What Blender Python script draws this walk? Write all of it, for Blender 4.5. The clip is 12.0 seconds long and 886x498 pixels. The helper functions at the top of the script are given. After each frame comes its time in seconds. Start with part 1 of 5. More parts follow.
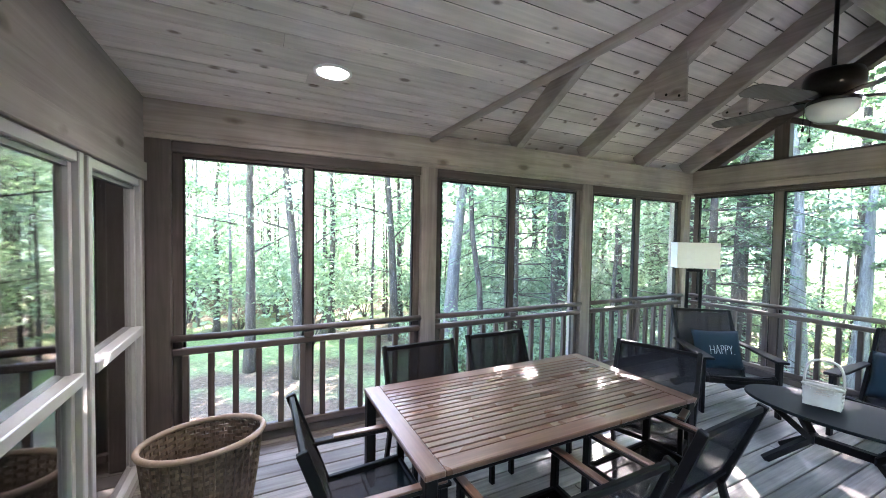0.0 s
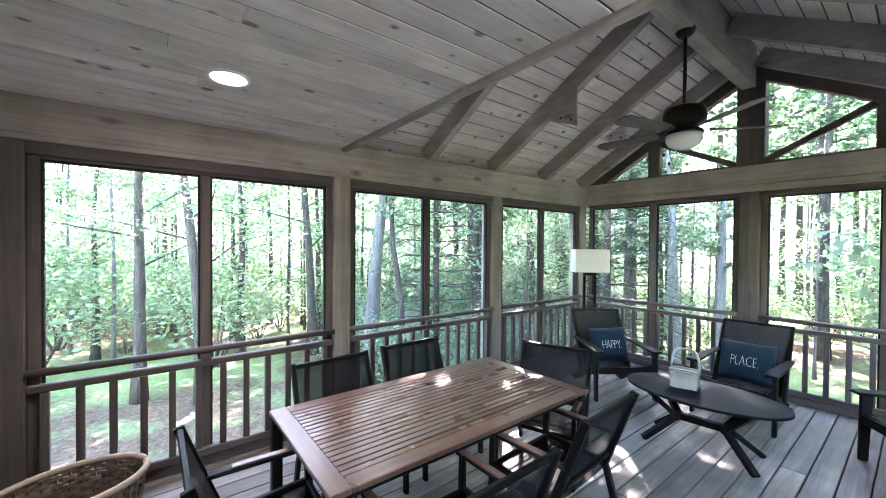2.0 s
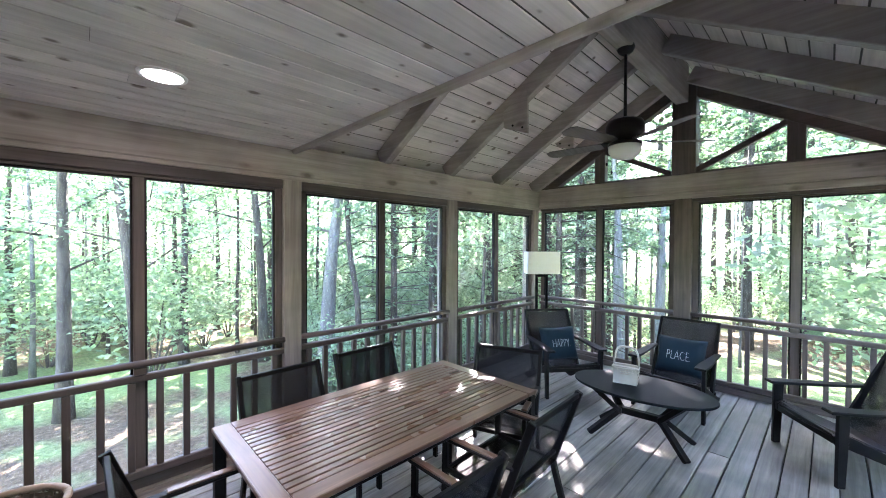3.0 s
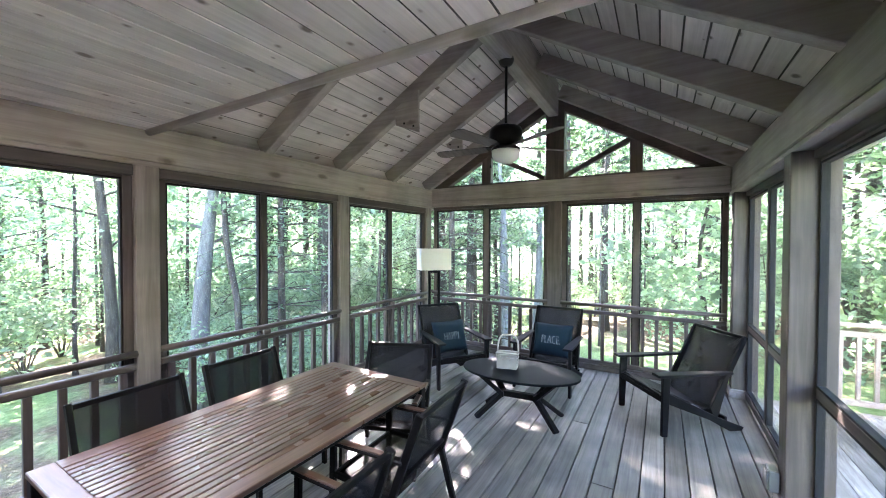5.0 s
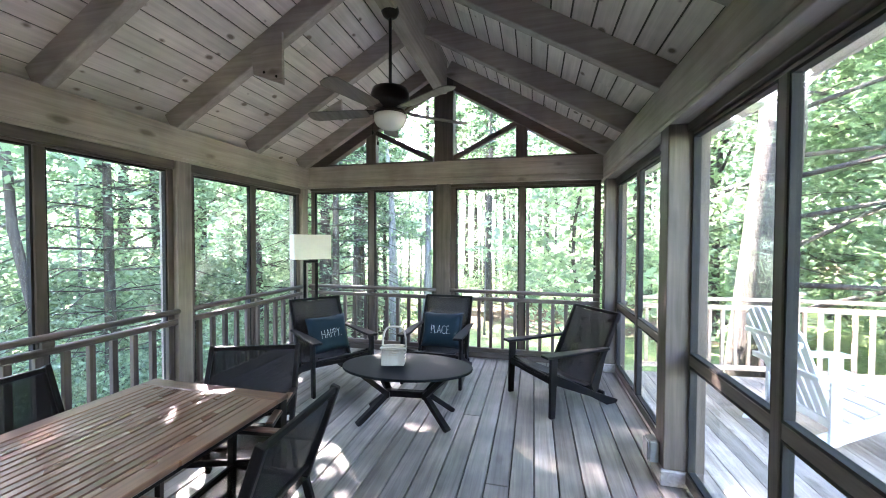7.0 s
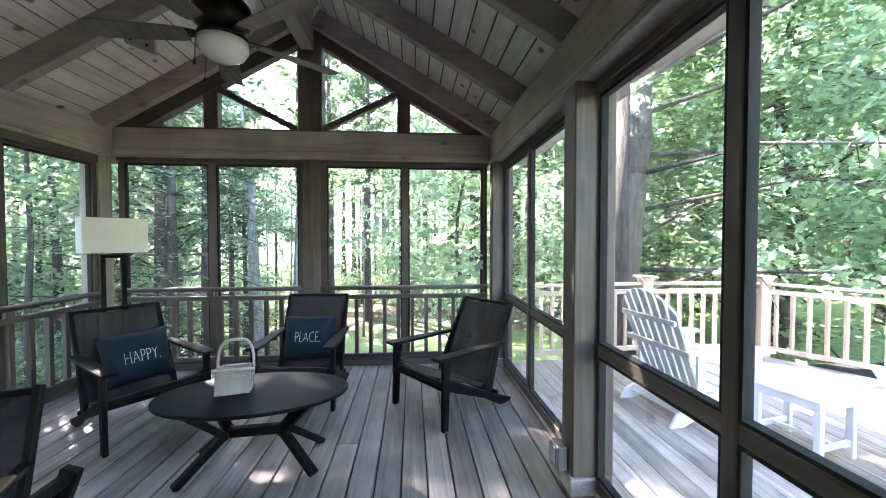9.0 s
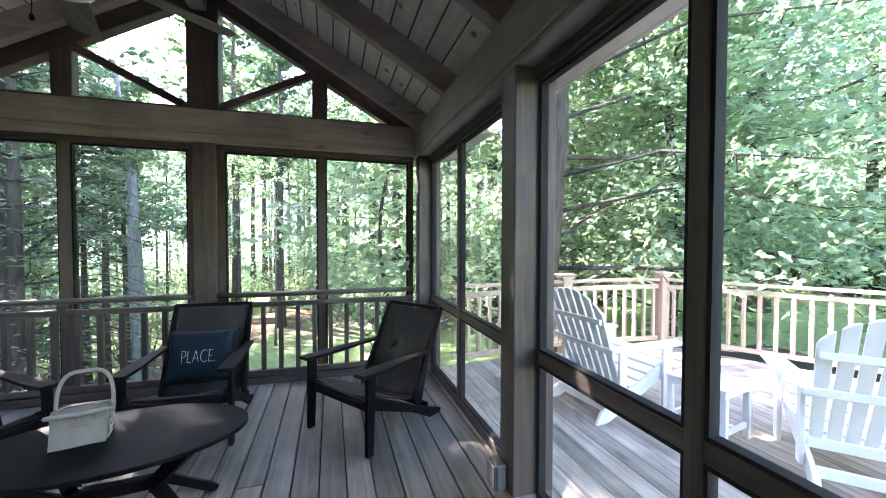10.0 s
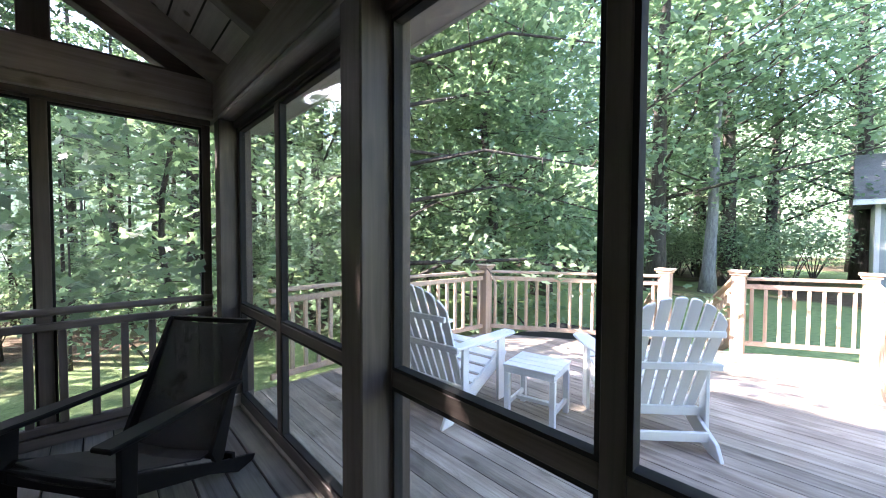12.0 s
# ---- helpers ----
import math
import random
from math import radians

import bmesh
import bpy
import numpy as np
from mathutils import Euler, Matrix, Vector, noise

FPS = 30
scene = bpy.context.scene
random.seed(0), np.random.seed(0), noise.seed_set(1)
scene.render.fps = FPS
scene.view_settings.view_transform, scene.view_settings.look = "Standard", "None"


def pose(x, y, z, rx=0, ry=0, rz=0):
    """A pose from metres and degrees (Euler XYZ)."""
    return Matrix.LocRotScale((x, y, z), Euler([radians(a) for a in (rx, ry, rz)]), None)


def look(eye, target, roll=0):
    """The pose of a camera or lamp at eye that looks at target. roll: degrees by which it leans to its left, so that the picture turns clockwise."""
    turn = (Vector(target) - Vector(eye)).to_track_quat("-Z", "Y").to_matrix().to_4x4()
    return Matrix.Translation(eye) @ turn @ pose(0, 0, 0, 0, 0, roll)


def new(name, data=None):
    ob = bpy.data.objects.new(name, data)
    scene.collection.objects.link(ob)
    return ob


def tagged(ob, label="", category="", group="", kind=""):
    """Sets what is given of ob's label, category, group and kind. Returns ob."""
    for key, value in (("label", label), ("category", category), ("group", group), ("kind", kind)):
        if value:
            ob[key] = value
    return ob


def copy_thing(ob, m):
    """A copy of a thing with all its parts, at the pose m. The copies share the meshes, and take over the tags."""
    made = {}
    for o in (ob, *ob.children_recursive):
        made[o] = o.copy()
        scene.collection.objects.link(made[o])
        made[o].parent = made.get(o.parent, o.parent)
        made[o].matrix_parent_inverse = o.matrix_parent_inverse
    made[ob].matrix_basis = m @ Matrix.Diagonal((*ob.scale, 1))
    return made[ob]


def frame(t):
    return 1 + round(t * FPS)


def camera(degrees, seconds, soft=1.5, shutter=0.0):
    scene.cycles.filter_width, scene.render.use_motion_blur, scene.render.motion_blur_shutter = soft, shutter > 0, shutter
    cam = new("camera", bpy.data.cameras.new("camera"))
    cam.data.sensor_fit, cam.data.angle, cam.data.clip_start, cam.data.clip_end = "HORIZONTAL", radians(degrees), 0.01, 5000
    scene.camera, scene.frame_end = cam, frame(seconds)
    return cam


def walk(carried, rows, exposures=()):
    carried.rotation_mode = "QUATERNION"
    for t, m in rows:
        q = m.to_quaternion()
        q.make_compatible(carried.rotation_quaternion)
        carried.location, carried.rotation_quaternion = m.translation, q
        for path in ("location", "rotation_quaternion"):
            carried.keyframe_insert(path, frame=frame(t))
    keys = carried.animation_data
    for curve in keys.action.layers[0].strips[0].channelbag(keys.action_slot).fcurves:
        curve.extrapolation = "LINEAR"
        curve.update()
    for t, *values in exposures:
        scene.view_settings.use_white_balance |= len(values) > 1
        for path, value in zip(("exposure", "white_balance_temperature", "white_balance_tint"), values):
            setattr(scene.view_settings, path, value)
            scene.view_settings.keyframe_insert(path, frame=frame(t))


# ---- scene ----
cam = camera(99.6, 12.0, 1.0)
PATH = [
    (0, (0.078, 0.011, 1.646), (0.964, 1.803, 1.58), 1.0),
    (0.5, (0.095, -0.006, 1.656), (1.069, 1.74, 1.6), 0.8),
    (1, (0.104, -0.031, 1.661), (1.165, 1.664, 1.62), 0.6),
    (1.5, (0.115, -0.054, 1.657), (1.261, 1.585, 1.631), 0.5),
    (2, (0.133, -0.072, 1.681), (1.36, 1.508, 1.657), 0.4),
    (2.5, (0.146, -0.087, 1.709), (1.453, 1.426, 1.683), 0.4),
    (3, (0.158, -0.105, 1.728), (1.549, 1.332, 1.703), 0.3),
    (5, (0.196, -0.141, 1.721), (1.922, 0.868, 1.686), 0.2),
    (5.5, (0.231, -0.113, 1.69), (2.034, 0.753, 1.652), 0.1),
    (6, (0.34, -0.085, 1.632), (2.202, 0.645, 1.596), 0.1),
    (6.5, (0.497, -0.051, 1.598), (2.404, 0.551, 1.557), 0.2),
    (8.5, (1.16, 0.08, 1.439), (3.16, 0.095, 1.387), -0.0),
    (9, (1.308, 0.064, 1.427), (3.3, -0.101, 1.377), -0.0),
    (9.5, (1.461, 0.063, 1.454), (3.428, -0.293, 1.395), 0.0),
    (10, (1.599, 0.058, 1.42), (3.515, -0.517, 1.369), 0.1),
    (10.5, (1.74, -0.011, 1.394), (3.58, -0.792, 1.34), 0.1),
    (11, (1.857, -0.063, 1.391), (3.593, -1.055, 1.337), 0.1),
    (11.5, (1.969, -0.087, 1.392), (3.578, -1.273, 1.332), 0.1),
    (12, (2.076, -0.105, 1.377), (3.539, -1.467, 1.313), 0.2),
]
EXPOSURES = [(0.0, 5.13, 6200, 27), (1.5, 5.08, 6200, 27), (3.0, 5.0, 6200, 27), (5.0, 5.1, 6300, 27), (6.5, 5.2, 6350, 27), (8.5, 4.75, 6400, 27), (10.0, 4.15, 6400, 27), (11.0, 3.75, 6400, 27), (12.0, 3.2, 6450, 27)]
walk(cam, [(t, look(eye, target, roll)) for t, eye, target, roll in PATH], EXPOSURES)

# ---- light: clear summer sky, morning sun from the north-east through the trees ----
SUN = Vector((1.05, 1.0, 0.88)).normalized()
world = bpy.data.worlds.new("sky")
scene.world = world
world.use_nodes = True
wn = world.node_tree.nodes
sky = wn.new("ShaderNodeTexSky")
sky.sky_type, sky.sun_disc = "NISHITA", False
sky.sun_elevation = math.asin(SUN.z)
sky.sun_rotation = math.atan2(SUN.x, SUN.y)
world.node_tree.links.new(sky.outputs[0], wn["Background"].inputs[0])
wn["Background"].inputs[1].default_value = 0.15
sun = new("sun", bpy.data.lights.new("sun", "SUN"))
sun.data.energy, sun.data.angle, sun.data.color = 5.0, radians(0.55), (1.0, 0.95, 0.86)
sun.matrix_world = look(SUN * 40, (0, 0, 0))

# ---- plan: metres; x east along the porch, y north, floor at 0 ----
XW, XE, YN, YS = -0.62, 5.55, 3.21, -0.82      # inner faces of the walls
GN, GS, GE = 3.29, -0.98, 5.65                 # planes of the panes
PITCH = 7 / 12
RIDGE_Y = 1.20
HEAD, BEAM0, BEAM1 = 2.19, 2.29, 2.60
DECK = -0.10

# ---- materials ----
def mat(name, rough=0.6, metal=0.0, spec=0.5):
    m = bpy.data.materials.new(name)
    m.use_nodes = True
    b = m.node_tree.nodes["Principled BSDF"]
    b.inputs["Roughness"].default_value = rough
    b.inputs["Metallic"].default_value = metal
    b.inputs["Specular IOR Level"].default_value = spec
    return m, m.node_tree.nodes, m.node_tree.links, b


def coords(n, l, scale):
    tc, mp = n.new("ShaderNodeTexCoord"), n.new("ShaderNodeMapping")
    l.new(tc.outputs["Object"], mp.inputs[0])
    mp.inputs["Scale"].default_value = scale
    return mp.outputs[0]


def ramp(n, l, src, stops):
    r = n.new("ShaderNodeValToRGB")
    e = r.color_ramp.elements
    while len(e) < len(stops):
        e.new(0.5)
    for el, (p, c) in zip(e, stops):
        el.position, el.color = p, (*c, 1)
    l.new(src, r.inputs[0])
    return r.outputs[0]


def mixc(n, l, fac, a, b, mode="MIX"):
    m = n.new("ShaderNodeMix")
    m.data_type, m.blend_type = "RGBA", mode
    for sock, v in ((m.inputs[0], fac), (m.inputs[6], a), (m.inputs[7], b)):
        if isinstance(v, (int, float)):
            sock.default_value = v
        elif isinstance(v, tuple):
            sock.default_value = (*v, 1)
        else:
            l.new(v, sock)
    return m.outputs[2]


def tex(n, l, vec, scale, detail=4, rough=0.55, kind="ShaderNodeTexNoise"):
    t = n.new(kind)
    t.inputs["Scale"].default_value = scale
    if kind == "ShaderNodeTexNoise":
        t.inputs["Detail"].default_value, t.inputs["Roughness"].default_value = detail, rough
    l.new(vec, t.inputs["Vector"])
    return t


def bump(n, l, b, height, strength, dist=0.01):
    k = n.new("ShaderNodeBump")
    k.inputs["Strength"].default_value, k.inputs["Distance"].default_value = strength, dist
    l.new(height, k.inputs["Height"])
    l.new(k.outputs[0], b.inputs["Normal"])


def maths(n, l, op, a, b=0.0, clamp=False):
    m = n.new("ShaderNodeMath")
    m.operation, m.use_clamp = op, clamp
    for sock, v in zip(m.inputs, (a, b)):
        if isinstance(v, (int, float)):
            sock.default_value = v
        else:
            l.new(v, sock)
    return m.outputs[0]


def wood(name, dark, light, axis="x", rough=0.6, knots=0.0, vary=0.12, stain=0.35, island=False, spec=0.4, grain=1.0, flat=False):
    """Planed timber with grain along one axis, knots, blotches of stain, and a tone of its own for each piece."""
    m, n, l, b = mat(name, rough, 0, spec)
    s = {"x": (1.2, 26, 26), "y": (26, 1.2, 26), "z": (26, 26, 1.2)}[axis]
    offs = n.new("ShaderNodeObjectInfo").outputs["Random"]
    if island:
        offs = n.new("ShaderNodeNewGeometry").outputs["Random Per Island"]
    tc, add, mp = n.new("ShaderNodeTexCoord"), n.new("ShaderNodeVectorMath"), n.new("ShaderNodeMapping")
    sc = n.new("ShaderNodeVectorMath")
    sc.operation = "SCALE"
    sc.inputs[0].default_value = (7.3, 5.1, 9.7)
    l.new(offs, sc.inputs["Scale"])
    l.new(tc.outputs["Object"], add.inputs[0])
    l.new(sc.outputs[0], add.inputs[1])
    l.new(add.outputs[0], mp.inputs[0])
    mp.inputs["Scale"].default_value = s
    g = tex(n, l, mp.outputs[0], 1.0, 6, 0.62)
    g.inputs["Distortion"].default_value = 0.6
    col = ramp(n, l, g.outputs[0], [(0.28, dark), (0.72, light)])
    big = tex(n, l, add.outputs[0], 2.3, 3)
    blot = ramp(n, l, big.outputs[0], [(0.3, (1 - stain,) * 3), (0.65, (1.0, 1.0, 1.0))])
    col = mixc(n, l, 1.0, col, blot, "MULTIPLY")
    tone = maths(n, l, "MULTIPLY_ADD", offs, 2 * vary)
    tone.node.inputs[2].default_value = 1 - vary
    tonec = n.new("ShaderNodeCombineColor")
    for k in range(3):
        l.new(tone, tonec.inputs[k])
    col = mixc(n, l, 1.0, col, tonec.outputs[0], "MULTIPLY")
    if knots:
        ks = {"x": (1.7, 4.2, 4.2), "y": (4.2, 1.7, 4.2), "z": (4.2, 4.2, 1.7)}[axis]
        mk = n.new("ShaderNodeMapping")
        l.new(add.outputs[0], mk.inputs[0])
        mk.inputs["Scale"].default_value = ks
        v = tex(n, l, mk.outputs[0], 1.0, kind="ShaderNodeTexVoronoi")
        wob = tex(n, l, add.outputs[0], 18, 2)
        d = maths(n, l, "ADD", v.outputs["Distance"], maths(n, l, "MULTIPLY", wob.outputs[0], 0.08))
        if flat:
            # boards seen face on: knots of many sizes, some cells with none
            mk.inputs["Scale"].default_value = (3.0, 4.4, 1.0)
            v.voronoi_dimensions = "2D"
            d = maths(n, l, "ADD", d, maths(n, l, "MULTIPLY", v.outputs["Color"], 0.17))
        soft = n.new("ShaderNodeMapRange")
        soft.inputs["From Min"].default_value, soft.inputs["From Max"].default_value = 0.10, 0.19
        soft.inputs["To Min"].default_value, soft.inputs["To Max"].default_value = knots, 0.0
        if flat:
            soft.inputs["From Min"].default_value, soft.inputs["From Max"].default_value = 0.125, 0.19
        l.new(d, soft.inputs["Value"])
        col = mixc(n, l, soft.outputs[0], col, (dark[0] * 0.3, dark[1] * 0.25, dark[2] * 0.22))
    l.new(col, b.inputs["Base Color"])
    bump(n, l, b, g.outputs[0], 0.25 * grain, 0.004)
    rr = n.new("ShaderNodeMapRange")
    rr.inputs["To Min"].default_value, rr.inputs["To Max"].default_value = rough - 0.08, rough + 0.12
    l.new(big.outputs[0], rr.inputs["Value"])
    l.new(rr.outputs[0], b.inputs["Roughness"])
    return m


def plain(name, col, rough=0.5, metal=0.0, vary=0.15, scale=30.0, bumps=0.1, spec=0.5):
    """A painted, cast or moulded surface with faint blotches and fine relief."""
    m, n, l, b = mat(name, rough, metal, spec)
    v = coords(n, l, (1, 1, 1))
    t, t2 = tex(n, l, v, scale, 5), tex(n, l, v, scale * 0.12, 3)
    f = maths(n, l, "ADD", maths(n, l, "MULTIPLY", t.outputs[0], 0.5), maths(n, l, "MULTIPLY", t2.outputs[0], 0.5))
    c = ramp(n, l, f, [(0.3, tuple(x * (1 - vary) for x in col)), (0.7, tuple(min(1, x * (1 + vary)) for x in col))])
    l.new(c, b.inputs["Base Color"])
    if bumps:
        bump(n, l, b, t.outputs[0], bumps, 0.003)
    return m


def fabric(name, col, scale=420.0, rough=0.85, open_weave=0.0):
    """Woven cloth or sling mesh; open_weave lets light through between the threads."""
    m, n, l, b = mat(name, rough, 0, 0.25)
    v = coords(n, l, (1, 1, 1))
    w = tex(n, l, v, scale, 2)
    big = tex(n, l, v, 5, 3)
    c = ramp(n, l, big.outputs[0], [(0.3, tuple(x * 0.8 for x in col)), (0.7, tuple(x * 1.15 for x in col))])
    l.new(c, b.inputs["Base Color"])
    bump(n, l, b, w.outputs[0], 0.4, 0.002)
    if open_weave:
        tr, mx = n.new("ShaderNodeBsdfTransparent"), n.new("ShaderNodeMixShader")
        mx.inputs[0].default_value = open_weave
        l.new(b.outputs[0], mx.inputs[1])
        l.new(tr.outputs[0], mx.inputs[2])
        l.new(mx.outputs[0], n["Material Output"].inputs[0])
    return m


def glass(name, veil=0.0, gloss=0.9):
    """A flat pane, or a fine insect screen behind a pane: clear, with a faint veil of lit mesh and a gloss that grows at grazing angles."""
    m, n, l, b = mat(name)
    n.remove(b)
    tr, gl, mx = n.new("ShaderNodeBsdfTransparent"), n.new("ShaderNodeBsdfGlossy"), n.new("ShaderNodeMixShader")
    tr.inputs[0].default_value = (0.97, 0.985, 0.98, 1)
    gl.inputs["Roughness"].default_value = 0.03
    fr = n.new("ShaderNodeFresnel")
    fr.inputs[0].default_value = 1.25
    l.new(maths(n, l, "MULTIPLY", fr.outputs[0], gloss), mx.inputs[0])
    l.new(tr.outputs[0], mx.inputs[1])
    l.new(gl.outputs[0], mx.inputs[2])
    out = mx.outputs[0]
    if veil:
        df, tl, m2, m3 = n.new("ShaderNodeBsdfDiffuse"), n.new("ShaderNodeBsdfTranslucent"), n.new("ShaderNodeMixShader"), n.new("ShaderNodeMixShader")
        df.inputs[0].default_value = tl.inputs[0].default_value = (0.45, 0.48, 0.47, 1)
        l.new(df.outputs[0], m2.inputs[1])
        l.new(tl.outputs[0], m2.inputs[2])
        m3.inputs[0].default_value = veil
        l.new(out, m3.inputs[1])
        l.new(m2.outputs[0], m3.inputs[2])
        out = m3.outputs[0]
    l.new(out, n["Material Output"].inputs[0])
    return m


def leaf(name, dark, light):
    m, n, l, b = mat(name, 0.45, 0, 0.35)
    isl = n.new("ShaderNodeNewGeometry").outputs["Random Per Island"]
    ob = n.new("ShaderNodeObjectInfo").outputs["Random"]
    f = maths(n, l, "ADD", maths(n, l, "MULTIPLY", isl, 0.7), maths(n, l, "MULTIPLY", ob, 0.3))
    c = ramp(n, l, f, [(0.1, dark), (0.9, light)])
    l.new(c, b.inputs["Base Color"])
    tl, mx = n.new("ShaderNodeBsdfTranslucent"), n.new("ShaderNodeMixShader")
    l.new(mixc(n, l, 1.0, c, (1.2, 1.32, 0.95), "MULTIPLY"), tl.inputs[0])
    mx.inputs[0].default_value = 0.55
    l.new(b.outputs[0], mx.inputs[1])
    l.new(tl.outputs[0], mx.inputs[2])
    l.new(mx.outputs[0], n["Material Output"].inputs[0])
    return m


def bark(name, dark, light):
    m, n, l, b = mat(name, 0.9, 0, 0.2)
    v = coords(n, l, (5, 5, 1.1))
    t, t2 = tex(n, l, v, 3.0, 6, 0.7), tex(n, l, v, 0.5, 3)
    c = ramp(n, l, t.outputs[0], [(0.3, dark), (0.7, light)])
    c = mixc(n, l, 1.0, c, ramp(n, l, t2.outputs[0], [(0.3, (0.7, 0.7, 0.68)), (0.7, (1.1, 1.1, 1.05))]), "MULTIPLY")
    l.new(c, b.inputs["Base Color"])
    bump(n, l, b, t.outputs[0], 0.9, 0.05)
    return m


def ground_mat(name):
    m, n, l, b = mat(name, 0.95, 0, 0.15)
    v = coords(n, l, (1, 1, 1))
    fine, mid, big = tex(n, l, v, 9, 6, 0.7), tex(n, l, v, 0.9, 5), tex(n, l, v, 0.13, 3)
    litter = ramp(n, l, fine.outputs[0], [(0.3, (0.05, 0.035, 0.022)), (0.6, (0.17, 0.12, 0.08)), (0.8, (0.34, 0.28, 0.22))])
    grass = ramp(n, l, fine.outputs[0], [(0.3, (0.11, 0.17, 0.065)), (0.7, (0.29, 0.37, 0.16))])
    f = maths(n, l, "ADD", maths(n, l, "MULTIPLY", big.outputs[0], 0.75), maths(n, l, "MULTIPLY", mid.outputs[0], 0.25))
    k = n.new("ShaderNodeMapRange")
    k.inputs["From Min"].default_value, k.inputs["From Max"].default_value = 0.46, 0.54
    l.new(f, k.inputs["Value"])
    # mown lawn south of the deck
    sep, lawn = n.new("ShaderNodeSeparateXYZ"), n.new("ShaderNodeMapRange")
    l.new(v, sep.inputs[0])
    lawn.inputs["From Min"].default_value, lawn.inputs["From Max"].default_value = 6.0, 4.6
    l.new(maths(n, l, "ADD", maths(n, l, "ABSOLUTE", maths(n, l, "ADD", sep.outputs[1], 11.0)), maths(n, l, "MULTIPLY", mid.outputs[0], 1.5)), lawn.inputs["Value"])
    k = maths(n, l, "MAXIMUM", k.outputs[0], lawn.outputs[0]).node
    l.new(mixc(n, l, k.outputs[0], litter, grass), b.inputs["Base Color"])
    bump(n, l, b, fine.outputs[0], 1.0, 0.05)
    return m


M_FRAME_X = wood("stained frame timber along x", (0.066, 0.050, 0.042), (0.132, 0.103, 0.088), "x", 0.55, 0.5)
M_FRAME_Y = wood("stained frame timber along y", (0.066, 0.050, 0.042), (0.132, 0.103, 0.088), "y", 0.55, 0.5)
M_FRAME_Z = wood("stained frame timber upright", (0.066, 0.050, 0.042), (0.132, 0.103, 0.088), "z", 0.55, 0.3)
M_BEAM_X = wood("greywashed beam along x", (0.26, 0.215, 0.185), (0.42, 0.36, 0.315), "x", 0.55, 0.7)
M_BEAM_Y = wood("greywashed beam along y", (0.26, 0.215, 0.185), (0.42, 0.36, 0.315), "y", 0.55, 0.7)
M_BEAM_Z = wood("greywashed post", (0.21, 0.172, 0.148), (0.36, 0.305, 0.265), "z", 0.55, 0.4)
M_CEIL = wood("greywashed knotty pine ceiling", (0.60, 0.535, 0.50), (0.82, 0.75, 0.71), "x", 0.5, 0.95, 0.12, 0.25, True, flat=True)
M_SEAM = wood("joint shade brown", (0.07, 0.06, 0.052), (0.12, 0.10, 0.09), "x", 0.8)
M_RAFTER = wood("greywashed rafter", (0.30, 0.255, 0.23), (0.44, 0.385, 0.35), "y", 0.55, 0.6)
M_WALL = wood("greywashed wall boards", (0.24, 0.212, 0.192), (0.35, 0.315, 0.287), "y", 0.6, 0.8, 0.06, 0.2)
M_FLOOR = wood("weathered grey floor boards", (0.135, 0.118, 0.098), (0.335, 0.302, 0.262), "x", 0.5, 0.5, 0.27, 0.5, spec=0.3)
M_DECK = wood("weathered deck boards", (0.25, 0.195, 0.15), (0.57, 0.485, 0.405), "x", 0.7, 0.6, 0.3, 0.45)
M_DECKRAIL = wood("cedar deck rail", (0.42, 0.29, 0.20), (0.62, 0.47, 0.36), "x", 0.65, 0.4, 0.12, 0.2)
M_DECKRAIL_Z = wood("cedar deck balusters", (0.42, 0.29, 0.20), (0.62, 0.47, 0.36), "z", 0.65, 0.2, 0.12, 0.2)
# near-black for pane beads, and for shade painted under the floor boards
M_DARK = plain("near-black fill", (0.012, 0.011, 0.010), 0.9, 0, 0.1)
M_TABLE = wood("brown hardwood slats", (0.092, 0.048, 0.031), (0.21, 0.115, 0.074), "x", 0.27, 0.0, 0.16, 0.25, spec=0.4, grain=0.5)
M_TABLE_Y = wood("brown hardwood end rails", (0.115, 0.062, 0.040), (0.235, 0.135, 0.086), "y", 0.32, 0.2, 0.12, 0.25, spec=0.4, grain=0.5)
M_METAL = plain("dark powder-coated metal", (0.007, 0.0066, 0.0063), 0.5, 0.0, 0.2, 60, 0.05, 0.12)
M_SLING = fabric("dark sling mesh", (0.012, 0.011, 0.0105), 500, 0.8, 0.3)
M_LOUNGE = plain("black-brown painted frame", (0.005, 0.0046, 0.0046), 0.55, 0.0, 0.25, 40, 0.06, 0.10)
M_LSLING = fabric("brown-grey sling mesh", (0.040, 0.035, 0.032), 500, 0.8, 0.14)
M_TOPGREY = plain("charcoal table top", (0.006, 0.0085, 0.0088), 0.55, 0.0, 0.15, 50, 0.08, 0.07)
M_PILLOW = fabric("deep blue velvet", (0.002, 0.0145, 0.024), 300, 0.75)
M_WHITE = plain("white paint", (0.78, 0.78, 0.77), 0.4, 0.0, 0.04, 20, 0.03)
M_VINYL = plain("off-white vinyl frame", (0.36, 0.35, 0.335), 0.35, 0.0, 0.06, 12, 0.02)
M_CREAM = plain("cream basket cloth", (0.36, 0.33, 0.29), 0.8, 0.0, 0.12, 90, 0.3)
M_LINEN = fabric("oatmeal linen", (0.30, 0.275, 0.24), 300, 0.85)
M_SHADE = plain("white linen lampshade", (0.74, 0.70, 0.68), 0.8, 0.0, 0.05, 200, 0.2)
M_WICKER = wood("woven splint", (0.09, 0.062, 0.042), (0.215, 0.155, 0.107), "z", 0.6, 0.0, 0.3, 0.3, True)
M_RIM = wood("basket rim splint", (0.21, 0.15, 0.105), (0.36, 0.27, 0.195), "x", 0.55, 0.0, 0.1, 0.2)
